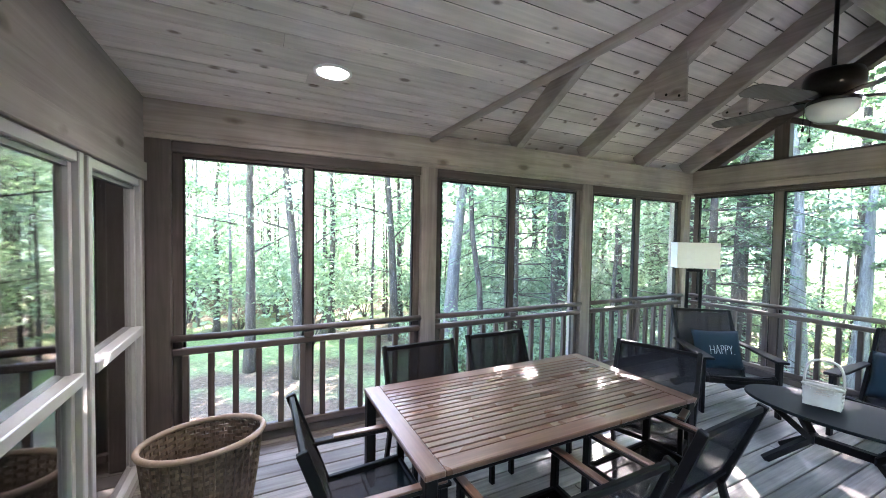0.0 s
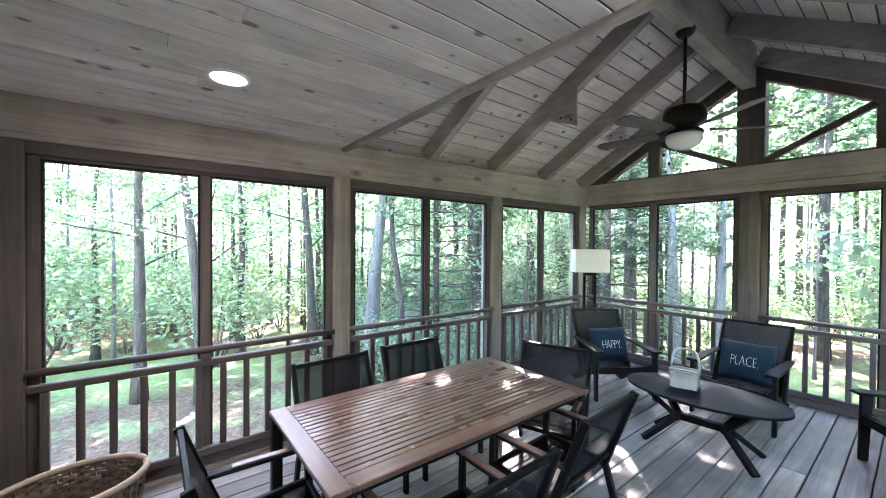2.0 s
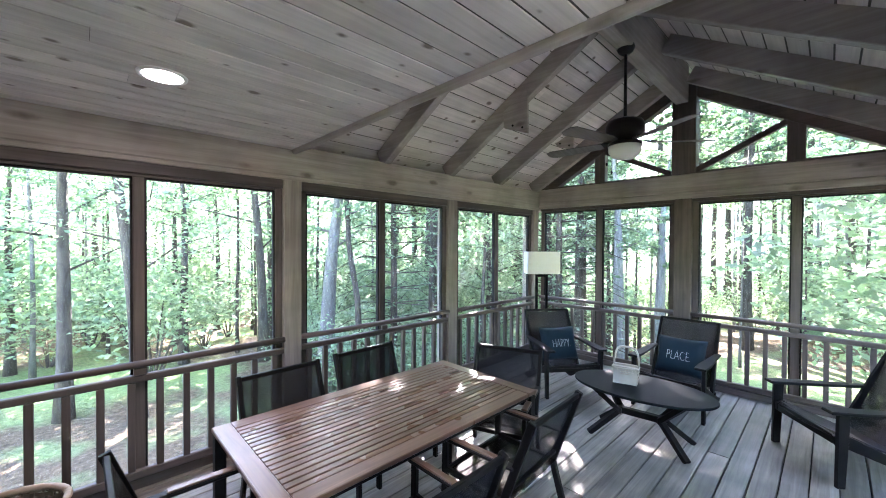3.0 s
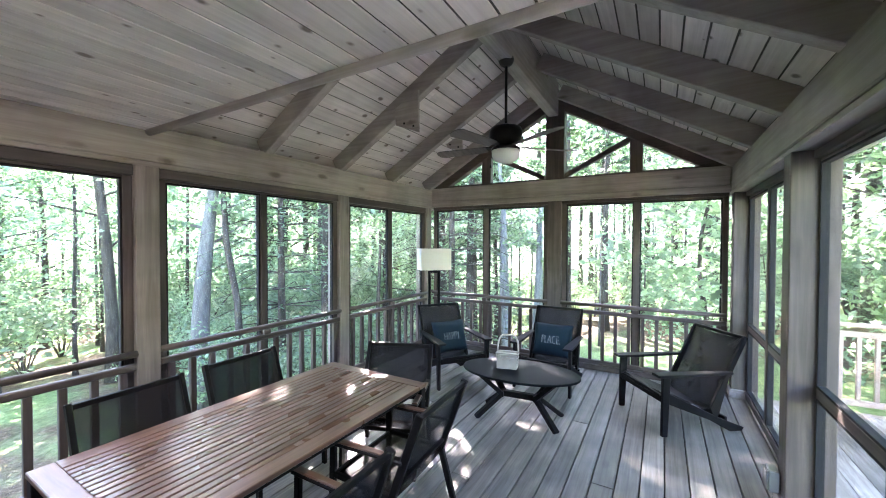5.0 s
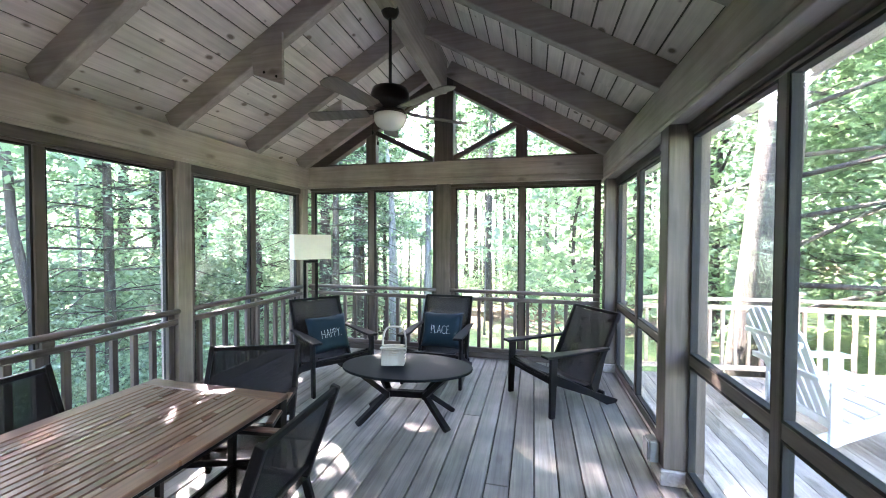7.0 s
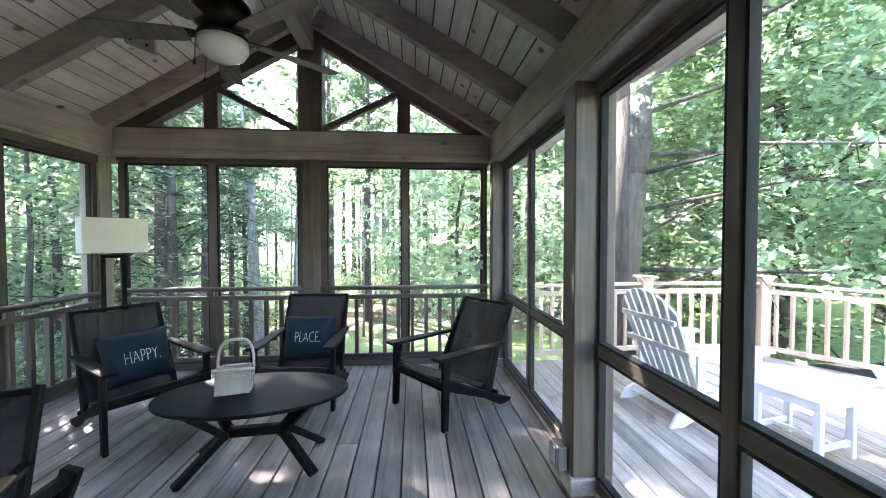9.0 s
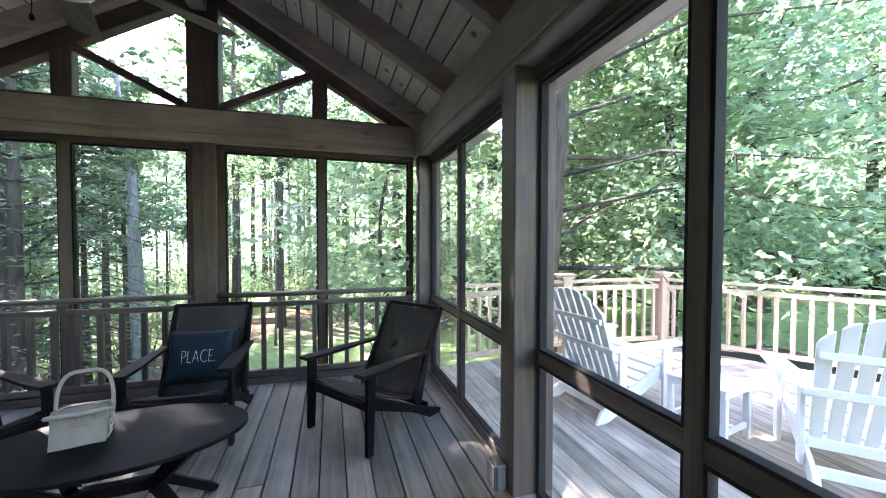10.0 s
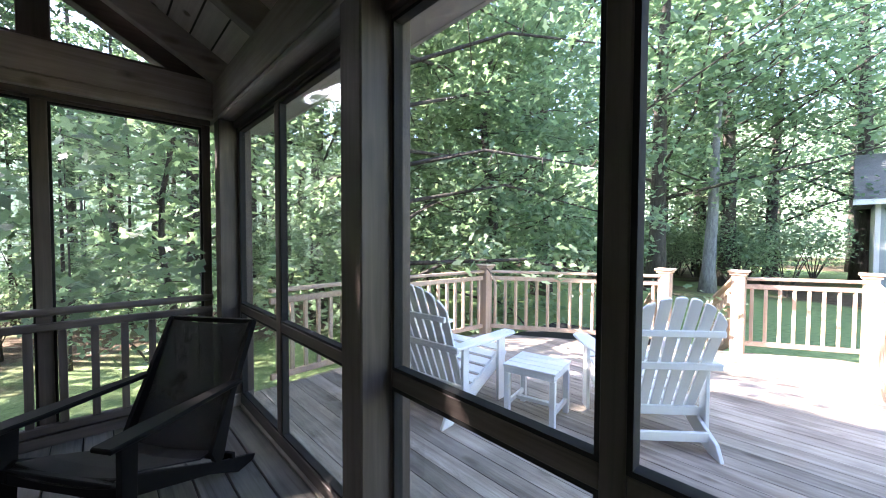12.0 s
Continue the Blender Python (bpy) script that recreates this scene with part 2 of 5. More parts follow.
M_FAN = plain("oil-rubbed bronze", (0.022, 0.018, 0.016), 0.38, 0.7, 0.2, 50, 0.05)
M_BLADE = wood("weathered fan blade", (0.10, 0.085, 0.075), (0.22, 0.19, 0.17), "x", 0.5, 0.0, 0.15)
M_GLASS = glass("clear pane", 0.0, 0.3)
M_HGLASS = glass("house window pane", 0.0, 3.5)
M_SCREEN = glass("insect screen", 0.02, 0.2)
M_LEAF_A = leaf("maple leaves", (0.118, 0.178, 0.12), (0.33, 0.425, 0.29))
M_LEAF_B = leaf("oak leaves", (0.096, 0.15, 0.105), (0.275, 0.365, 0.25))
M_NEEDLE = leaf("pine needles", (0.045, 0.085, 0.055), (0.12, 0.18, 0.105))
M_BARK = bark("grey-brown bark", (0.04, 0.034, 0.03), (0.13, 0.114, 0.10))
M_BARKP = bark("pale grey bark", (0.16, 0.16, 0.165), (0.36, 0.36, 0.37))
M_BARKG = bark("grey bark", (0.10, 0.098, 0.098), (0.24, 0.235, 0.235))
M_GROUND = ground_mat("leaf litter and grass")
M_GREYBOX = plain("grey electrical box", (0.12, 0.122, 0.122), 0.5, 0, 0.08)
M_MILK, _n, _l, _b = mat("opal glass", 0.25)
_b.inputs["Base Color"].default_value = (0.85, 0.83, 0.8, 1)
_b.inputs["Transmission Weight"].default_value = 0.2
M_GLOW, _n, _l, _b = mat("lit lamp lens", 0.4)
_b.inputs["Emission Color"].default_value = (1.0, 0.93, 0.85, 1)
_b.inputs["Emission Strength"].default_value = 6.0
M_TEXT = plain("white print", (0.8, 0.8, 0.78), 0.7, 0, 0.03)
M_SIDING = plain("grey-green siding", (0.36, 0.40, 0.40), 0.6, 0, 0.08, 6)
M_ROOF = plain("grey shingles", (0.16, 0.155, 0.15), 0.9, 0, 0.3, 14, 0.5)


# pale gaps and emission stand in for daylight and haze among far trees
M_FAR, _n, _l, _b = mat("self-lit distant woods", 1.0)
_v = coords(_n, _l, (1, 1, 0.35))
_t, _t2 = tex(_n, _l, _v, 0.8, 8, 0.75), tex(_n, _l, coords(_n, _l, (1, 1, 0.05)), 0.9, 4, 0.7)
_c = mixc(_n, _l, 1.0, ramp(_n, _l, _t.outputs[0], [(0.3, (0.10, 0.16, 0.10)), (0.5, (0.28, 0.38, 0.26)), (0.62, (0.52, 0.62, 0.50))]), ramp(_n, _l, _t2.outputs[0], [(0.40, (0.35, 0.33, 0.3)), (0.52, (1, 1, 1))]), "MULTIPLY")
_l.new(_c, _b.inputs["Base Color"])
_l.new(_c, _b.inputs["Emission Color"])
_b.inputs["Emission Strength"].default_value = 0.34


# ---- mesh helpers ----
def link(name, bm, material, parent=None, label="", smooth=False):
    me = bpy.data.meshes.new(name)
    bm.normal_update()
    bm.to_mesh(me)
    bm.free()
    me.materials.append(material)
    if smooth:
        me.shade_smooth()
    ob = new(name, me)
    if parent is not None:
        ob.parent = parent
    if label:
        ob["label"] = label
    return ob


def part(name, bm, material, parent, label="", smooth=False):
    return link(name, bm, material, parent, label, smooth)


def empty(name, m=None):
    ob = new(name)
    ob.empty_display_size = 0.1
    if m is not None:
        ob.matrix_world = m
    return ob


def structure(name, bm, material, label, category, smooth=False):
    return tagged(link(name, bm, material, None, "", smooth), label, category, kind="structure")


def box(x0, x1, y0, y1, z0, z1, r=0.004, bm=None, m=None):
    """A cuboid with its edges eased by r."""
    own = bmesh.new()
    q = Matrix.LocRotScale(((x0 + x1) / 2, (y0 + y1) / 2, (z0 + z1) / 2), None, (abs(x1 - x0), abs(y1 - y0), abs(z1 - z0)))
    bmesh.ops.create_cube(own, size=1, matrix=q)
    if r:
        r = min(r, 0.45 * min(abs(x1 - x0), abs(y1 - y0), abs(z1 - z0)))
        bmesh.ops.bevel(own, geom=own.edges[:], offset=r, segments=1, affect="EDGES")
    if m is not None:
        bmesh.ops.transform(own, matrix=m, verts=own.verts)
    return merge(bm, own)


def merge(bm, own):
    if bm is None:
        return own
    me = bpy.data.meshes.new("tmp")
    own.to_mesh(me)
    own.free()
    bm.from_mesh(me)
    bpy.data.meshes.remove(me)
    return bm


def bar(p, q, w, h, r=0.004, up=(0, 0, 1), bm=None):
    """A squared timber from p to q, w across and h deep, with its edges eased."""
    p, q = Vector(p), Vector(q)
    d = (q - p).normalized()
    side = d.cross(Vector(up)).normalized()
    top = side.cross(d).normalized()
    m = Matrix((side, d, top)).transposed().to_4x4()
    m.translation = (p + q) / 2
    n = (q - p).length
    return box(-w / 2, w / 2, -n / 2, n / 2, -h / 2, h / 2, r, bm, m)


def tube(points, radii, sides=10, bm=None, flat=1.0):
    """A round bar or limb along points, with a radius at each."""
    own = bmesh.new()
    pts = [Vector(p) for p in points]
    if isinstance(radii, (int, float)):
        radii = [radii] * len(pts)
    rings = []
    ref = Vector((0, 0, 1))
    for i, p in enumerate(pts):
        d = (pts[min(i + 1, len(pts) - 1)] - pts[max(i - 1, 0)]).normalized()
        if abs(d.dot(ref)) > 0.95:
            ref = Vector((1, 0, 0))
        u = d.cross(ref).normalized()
        v = u.cross(d).normalized()
        ref = v
        rings.append([own.verts.new(p + (u * math.cos(a) + v * flat * math.sin(a)) * radii[i]) for a in (2 * math.pi * k / sides for k in range(sides))])
    for a, b in zip(rings, rings[1:]):
        for k in range(sides):
            own.faces.new((a[k], a[(k + 1) % sides], b[(k + 1) % sides], b[k]))
    own.faces.new(rings[0][::-1])
    own.faces.new(rings[-1])
    bmesh.ops.recalc_face_normals(own, faces=own.faces)
    return merge(bm, own)


def lathe(profile, sides=24, m=None, bm=None):
    """A turned shape round z from (radius, height) pairs."""
    own = bmesh.new()
    rings = [[own.verts.new((r * math.cos(2 * math.pi * k / sides), r * math.sin(2 * math.pi * k / sides), z)) for k in range(sides)] for r, z in profile]
    for a, b in zip(rings, rings[1:]):
        for k in range(sides):
            own.faces.new((a[k], a[(k + 1) % sides], b[(k + 1) % sides], b[k]))
    own.faces.new(rings[0][::-1])
    own.faces.new(rings[-1])
    bmesh.ops.recalc_face_normals(own, faces=own.faces)
    if m is not None:
        bmesh.ops.transform(own, matrix=m, verts=own.verts)
    return merge(bm, own)


def extrude_outline(outline, depth, axis="z", at=0.0, r=0.0, bm=None, m=None):
    """A flat outline (pairs) given thickness. axis x: pairs are y, z; axis y: x, z; axis z: x, y."""
    own = bmesh.new()
    put = {"x": lambda a, b: (at, a, b), "y": lambda a, b: (a, at, b), "z": lambda a, b: (a, b, at)}[axis]
    f = own.faces.new([own.verts.new(put(a, b)) for a, b in outline])
    ext = bmesh.ops.extrude_face_region(own, geom=[f])
    mv = {"x": (depth, 0, 0), "y": (0, depth, 0), "z": (0, 0, depth)}[axis]
    bmesh.ops.translate(own, vec=mv, verts=[v for v in ext["geom"] if isinstance(v, bmesh.types.BMVert)])
    bmesh.ops.recalc_face_normals(own, faces=own.faces)
    if r:
        bmesh.ops.bevel(own, geom=[e for e in own.edges if e.calc_face_angle(0) > 0.6], offset=r, segments=1, affect="EDGES")
    if m is not None:
        bmesh.ops.transform(own, matrix=m, verts=own.verts)
    return merge(bm, own)


def sheet(rows, thick, bm=None):
    """A curved panel through rows of points, given thickness along its normals."""
    own = bmesh.new()
    g = [[own.verts.new(p) for p in row] for row in rows]
    fs = [own.faces.new((g[i][j], g[i][j + 1], g[i + 1][j + 1], g[i + 1][j])) for i in range(len(g) - 1) for j in range(len(g[0]) - 1)]
    bmesh.ops.recalc_face_normals(own, faces=fs)
    bmesh.ops.solidify(own, geom=fs, thickness=thick)
    return merge(bm, own)


# ---- porch: roof and ceiling ----
def roof_z(y, base):
    """Height of a plane of the roof's pitch that has height base at the side beams."""
    return base + (YN - YS) / 2 * PITCH - abs(y - RIDGE_Y) * PITCH


R_LOW, R_BOARD = 2.585, 2.80        # underside of rafters and of boards, at the side beams
X_STEP, Z_FLAT = 1.53, 2.556        # where the flat boarded ceiling ends, and its height


def ceiling_boards(x0, x1, base, y_from, y_to, width):
    """Boards laid along x up one slope, in one mesh, with v-joints between them."""
    bm = bmesh.new()
    sgn = 1 if y_to > y_from else -1
    n = int(abs(y_to - y_from) / width) + 1
    for i in range(n):
        a, b = y_from + sgn * i * width, y_from + sgn * min((i + 1) * width, abs(y_to - y_from))
        a2, b2 = a + sgn * 0.007, b - sgn * 0.007
        rise = lambda y: Z_FLAT if base is None else roof_z(y, base)
        cuts = [x0, x1] if i % 3 else [x0, x0 + (x1 - x0) * random.uniform(0.3, 0.7), x1]
        for xa, xb in zip(cuts, cuts[1:]):
            lo = [bm.verts.new((x, y, rise(y))) for x, y in ((xa + 0.001, a2), (xb - 0.001, a2), (xb - 0.001, b2), (xa + 0.001, b2))]
            a3, b3 = a + sgn * 0.003, b - sgn * 0.003
            hi = [bm.verts.new((x, y, rise(y) + 0.03)) for x, y in ((xa, a3), (xb, a3), (xb, b3), (xa, b3))]
            bm.faces.new(lo)
            bm.faces.new(hi)
            for k in range(4):
                bm.faces.new((lo[k], lo[(k + 1) % 4], hi[(k + 1) % 4], hi[k]))
    bmesh.ops.recalc_face_normals(bm, faces=bm.faces)
    return bm


bm = ceiling_boards(XW - 0.1, X_STEP, None, YN + 0.05, YS - 0.05, 0.137)
merge(bm, ceiling_boards(X_STEP, 5.85, R_BOARD, YN + 0.25, RIDGE_Y, 0.137))
merge(bm, ceiling_boards(X_STEP, 5.85, R_BOARD, YS - 0.25, RIDGE_Y, 0.137))
structure("ceiling", bm, M_CEIL, "greywashed knotty pine board ceiling under a gable roof", "ceiling")

# dark sheets within the boards, to paint shade into the joints between them
bm = box(XW - 0.1, X_STEP, YS - 0.05, YN + 0.05, Z_FLAT + 0.006, Z_FLAT + 0.012, 0)
for s in (1, -1):
    ye = RIDGE_Y + s * 2.25
    extrude_outline([(RIDGE_Y, roof_z(RIDGE_Y, R_BOARD) + 0.007), (ye, roof_z(ye, R_BOARD) + 0.007), (ye, roof_z(ye, R_BOARD) + 0.013), (RIDGE_Y, roof_z(RIDGE_Y, R_BOARD) + 0.013)], 5.85 - X_STEP, "x", X_STEP, 0.0, bm)
structure("ceiling_joints", bm, M_SEAM, "dark sheets that put shade into the joints of the ceiling boards", "ceiling")

# roof deck above the boards, with overhanging eaves
for name, s in (("roof_north", 1), ("roof_south", -1)):
    bm = bmesh.new()
    ye = RIDGE_Y + s * 2.55
    pts = [(RIDGE_Y, roof_z(RIDGE_Y, R_BOARD) + 0.034), (ye, roof_z(ye, R_BOARD) + 0.034), (ye, roof_z(ye, R_BOARD) + 0.16), (RIDGE_Y, roof_z(RIDGE_Y, R_BOARD) + 0.16)]
    extrude_outline(pts, 7.3, "x", -1.2, 0.0, bm)
    structure(name, bm, M_ROOF, "shingled roof slope over the porch", "roof")
    bm = box(-1.2, 6.1, min(ye, ye + s * 0.03), max(ye, ye + s * 0.03), roof_z(ye, R_BOARD) - 0.10, roof_z(ye, R_BOARD) + 0.17)
    structure("trim_fascia_" + name[5:], bm, M_VINYL, "white eaves board along the roof edge", "trim")
    bm = box(-1.2, 6.1, min(ye, RIDGE_Y + s * 2.14), max(ye, RIDGE_Y + s * 2.14), roof_z(ye, R_BOARD) - 0.10, roof_z(ye, R_BOARD) - 0.08)
    structure("trim_soffit_" + name[5:], bm, M_VINYL, "white soffit under the eaves", "trim")

for xr in (2.485, 3.475, 4.475, 5.455):
    for s in (1, -1):
        y0 = YN if s > 0 else YS
        y1 = RIDGE_Y + s * 0.06
        a = Vector((xr + 0.045, y0 + s * 0.05, roof_z(y0 + s * 0.05, R_LOW)))
        b = Vector((xr + 0.045, y1, roof_z(y1, R_LOW)))
        up = Vector((0, s * PITCH, 1)).normalized() * 0.093
        ob = link("rafter", bar(a + up, b + up, 0.09, 0.186, 0.006), M_RAFTER)
        tagged(ob, "greywashed timber rafter running up to the ridge", "rafter", "roof rafters", "structure")
structure("ridge_beam", box(X_STEP + 0.03, 5.56, RIDGE_Y - 0.07, RIDGE_Y + 0.07, 3.50, 3.98, 0.008), M_BEAM_X, "greywashed timber ridge beam", "beam")
# rounded trim along the edge of the flat ceiling, and the gable of boards above it
structure("trim_ceiling_edge", tube([(X_STEP, YN, Z_FLAT - 0.006), (X_STEP, YS, Z_FLAT - 0.006)], 0.03, 12), M_RAFTER, "rounded wooden trim along the flat ceiling's edge", "trim", True)
structure("wall_over_ceiling", extrude_outline([(YN + 0.1, Z_FLAT + 0.025), (YN + 0.1, 2.79), (RIDGE_Y, 3.95), (YS - 0.1, 2.79), (YS - 0.1, Z_FLAT + 0.025)], 0.03, "x", X_STEP - 0.035), M_CEIL, "greywashed board gable over the flat ceiling", "wall")
# bracket boards bolted to two rafters
for xr, outline in ((3.475, [(2.37, 3.16), (2.35, 2.98), (2.06, 2.87), (2.065, 3.31)]), (4.475, [(2.30, 3.00), (2.28, 2.955), (2.06, 2.87), (2.065, 3.11)])):
    th = empty("rafter_bracket")
    part("board", extrude_outline(outline, 0.03, "x", xr - 0.032, 0.003), M_RAFTER, th)
    for dy, dz in ((2.12, 2.94), (2.24, 2.985)):
        part("bolt", lathe([(0.012, 0), (0.012, 0.006), (0.006, 0.01)], 8, pose(xr - 0.031, dy, dz, 0, -90, 0)), M_FAN, th, "dark bolt head")
    tagged(th, "grey board bracket bolted to the side of a rafter", "bracket", "rafter brackets")

# ---- porch: side beams and posts ----
def beam_x(name, y, s):
    bm = box(XW - 0.05, XE + 0.35, min(y, y + s * 0.30), max(y, y + s * 0.30), BEAM0 + 0.035, BEAM1, 0.008)
    box(XW - 0.05, XE + 0.35, min(y + s * 0.012, y + s * 0.26), max(y + s * 0.012, y + s * 0.26), BEAM0, BEAM0 + 0.034, 0.004, bm)
    structure(name, bm, M_BEAM_X, "greywashed timber beam over the window wall", "beam")


beam_x("beam_north", YN, 1)
beam_x("beam_south", YS, -1)
bm = box(XE, XE + 0.28, YS + 0.002, YN - 0.002, 2.39, 2.615, 0.008)
box(XE - 0.012, XE + 0.25, YS + 0.002, YN - 0.002, 2.31, 2.386, 0.006, bm)
structure("beam_east", bm, M_BEAM_Y, "greywashed timber beam across the gable wall", "beam")

N_POSTS = ((-0.62, -0.47), (1.438, 1.595), (3.475, 3.63), (5.41, 5.55))
S_POSTS = ((-0.62, -0.47), (1.325, 1.475), (3.295, 3.45), (5.41, 5.55))
for i, (a, b) in enumerate(N_POSTS):
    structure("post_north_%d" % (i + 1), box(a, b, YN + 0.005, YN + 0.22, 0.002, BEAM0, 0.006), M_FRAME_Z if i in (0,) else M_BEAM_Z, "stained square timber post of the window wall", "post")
for i, (a, b) in enumerate(S_POSTS):
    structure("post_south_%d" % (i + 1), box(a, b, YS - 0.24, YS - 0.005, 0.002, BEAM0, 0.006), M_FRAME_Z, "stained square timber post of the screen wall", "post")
    structure("trim_post_base_%d" % (i + 1), box(a - 0.02, b + 0.02, YS - 0.2, YS + 0.015, 0.002, 0.10, 0.006), M_BEAM_X, "wooden base block round the post", "trim")
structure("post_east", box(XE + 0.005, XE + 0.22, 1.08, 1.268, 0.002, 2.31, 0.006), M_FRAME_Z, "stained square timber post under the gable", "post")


# ---- window walls ----
def window_unit(name, axis, plane, a, b, z0, z1, splits, glass_mat, rails=(), depth=0.06, lip=0.06, label=""):
    """A framed opening between a and b along one axis, with upright mullions at splits and cross rails; every pane is a part."""
    th = empty(name)
    fx = M_FRAME_X if axis == "x" else M_FRAME_Y

    def bx(u0, u1, w0, w1, v0, v1, r=0.004):
        return box(u0, u1, w0, w1, v0, v1, r) if axis == "x" else box(w0, w1, u0, u1, v0, v1, r)
    d0, d1 = plane - depth / 2, plane + depth / 2
    part("window_frame", bx(a, a + lip, d0, d1, z0, z1), M_FRAME_Z, th)
    part("window_frame", bx(b - lip, b, d0, d1, z0, z1), M_FRAME_Z, th)
    part("window_frame", bx(a + lip, b - lip, d0, d1, z1 - 0.02, z1), fx, th)
    part("window_sill", bx(a + lip, b - lip, d0 - 0.01, d1 + 0.01, z0, z0 + 0.07), fx, th)
    cuts = [a + lip] + [c for m_, w_ in splits for c in (m_ - w_ / 2, m_ + w_ / 2)] + [b - lip]
    for m_, w_ in splits:
        part("mullion", bx(m_ - w_ / 2, m_ + w_ / 2, d0 - 0.004, d1 + 0.004, z0 + 0.07, z1 - 0.02), M_FRAME_Z, th)
    levels = [z0 + 0.07] + [c for m_, w_ in rails for c in (m_ - w_ / 2, m_ + w_ / 2)] + [z1 - 0.02]
    for c0, c1 in zip(cuts[::2], cuts[1::2]):
        for m_, w_ in rails:
            part("cross_rail", bx(c0, c1, d0 + 0.002, d1 - 0.002, m_ - w_ / 2, m_ + w_ / 2), fx, th)
        for l0, l1 in zip(levels[::2], levels[1::2]):
            # thin dark bead round each pane
            for q in ((c0, c0 + 0.014, l0, l1), (c1 - 0.014, c1, l0, l1), (c0 + 0.014, c1 - 0.014, l0, l0 + 0.014), (c0 + 0.014, c1 - 0.014, l1 - 0.014, l1)):
                part("bead", bx(q[0], q[1], plane - 0.02, plane + 0.02, q[2], q[3], 0), M_DARK, th)
            p = part("pane", bx(c0 + 0.012, c1 - 0.012, plane - 0.002, plane + 0.002, l0 + 0.012, l1 - 0.012, 0), glass_mat, th)
            p.visible_shadow = False
    return tagged(th, label, "window", kind="structure")


LN = "tall screened window in a dark-stained timber frame"
window_unit("window_1", "x", GN, -0.47, 1.438, 0.03, HEAD + 0.02, [(0.45, 0.065)], M_SCREEN, label=LN)
window_unit("window_2", "x", GN, 1.595, 3.475, 0.03, HEAD + 0.02, [(2.50, 0.065)], M_SCREEN, label=LN)
window_unit("window_3", "x", GN, 3.63, 5.41, 0.03, HEAD + 0.02, [(4.50, 0.075)], M_SCREEN, label=LN)
window_unit("window_4", "y", GE, 1.268, 3.21, 0.03, 2.27, [(2.246, 0.085)], M_SCREEN, label=LN)
window_unit("window_5", "y", GE, -0.81, 1.08, 0.03, 2.27, [(0.142, 0.075)], M_SCREEN, label=LN)
LS = "tall clear pane wall with a cross rail, in a dark timber frame"
window_unit("window_6", "x", GS, 3.45, 5.41, 0.03, HEAD + 0.045, [(4.53, 0.07)], M_GLASS, [(0.80, 0.06)], label=LS, lip=0.03, depth=0.045)
window_unit("window_7", "x", GS, 1.475, 3.295, 0.03, HEAD + 0.045, [(2.425, 0.06)], M_GLASS, [(0.815, 0.068)], label=LS, lip=0.008, depth=0.045)
window_unit("window_8", "x", GS, -0.47, 1.325, 0.03, HEAD + 0.045, [(0.44, 0.075)], M_GLASS, [(0.815, 0.068)], label=LS, lip=0.008, depth=0.045)
for nm, axis, a, b, pl in (("n1", "x", -0.47, 1.438, GN), ("n2", "x", 1.595, 3.475, GN), ("n3", "x", 3.63, 5.41, GN), ("s1", "x", 3.45, 5.41, GS), ("s2", "x", 1.475, 3.295, GS), ("s3", "x", -0.47, 1.325, GS)):
    structure("trim_header_" + nm, box(a, b, pl - 0.05, pl + 0.05, HEAD + (0.022 if pl > 0 else 0.047), BEAM0, 0.004), M_FRAME_X, "stained header board over the window", "trim")
for nm, a, b in (("e1", 1.268, 3.21), ("e2", -0.81, 1.08)):
    structure("trim_header_" + nm, box(GE - 0.05, GE + 0.05, a, b, 2.272, 2.31, 0.004), M_FRAME_Y, "stained header board over the window", "trim")

# ---- gable lights over the east beam ----
GX = 5.66
structure("gable_king_post", box(GX - 0.09, GX + 0.09, 1.05, 1.31, 2.615, 3.74, 0.006), M_FRAME_Z, "dark-stained king post in the gable", "post")
for s in (1, -1):
    yc = RIDGE_Y + s * 1.045
    structure("gable_stud", box(GX - 0.05, GX + 0.05, yc - 0.075, yc + 0.075, 2.615, roof_z(yc, R_LOW) - 0.06, 0.005), M_FRAME_Z, "dark-stained stud in the gable", "post")
    a = Vector((GX - 0.02, RIDGE_Y + s * 0.14, 2.655))
    b = Vector((GX - 0.02, RIDGE_Y + s * 0.97, 3.07))
    structure("gable_brace", bar(a, b, 0.07, 0.065, 0.004), M_FRAME_Y, "dark-stained diagonal brace in the gable", "brace")
    y0 = RIDGE_Y + s * 2.0
    a = Vector((GX, y0, roof_z(y0, R_LOW) - 0.02))
    b = Vector((GX, RIDGE_Y + s * 0.1, roof_z(RIDGE_Y + s * 0.1, R_LOW) - 0.02))
    structure("gable_rake", bar(a, b, 0.12, 0.16, 0.004), M_FRAME_Y, "dark-stained sloping frame board of the gable", "trim")
    structure("gable_sill", box(GX - 0.06, GX + 0.06, min(RIDGE_Y + s * 0.13, RIDGE_Y + s * 1.99), max(RIDGE_Y + s * 0.13, RIDGE_Y + s * 1.99), 2.616, 2.645, 0.003), M_FRAME_Y, "dark-stained sill of the gable lights", "trim")
    bm = bmesh.new()
    extrude_outline([(RIDGE_Y + s * 0.13, 2.66), (RIDGE_Y + s * 1.8, 2.66), (RIDGE_Y + s * 0.13, 3.62)], 0.004, "x", GX + 0.03, 0.0, bm)
    ob = structure("window_gable_north" if s > 0 else "window_gable_south", bm, M_SCREEN, "triangular clear gable light", "window")
    ob.visible_shadow = False


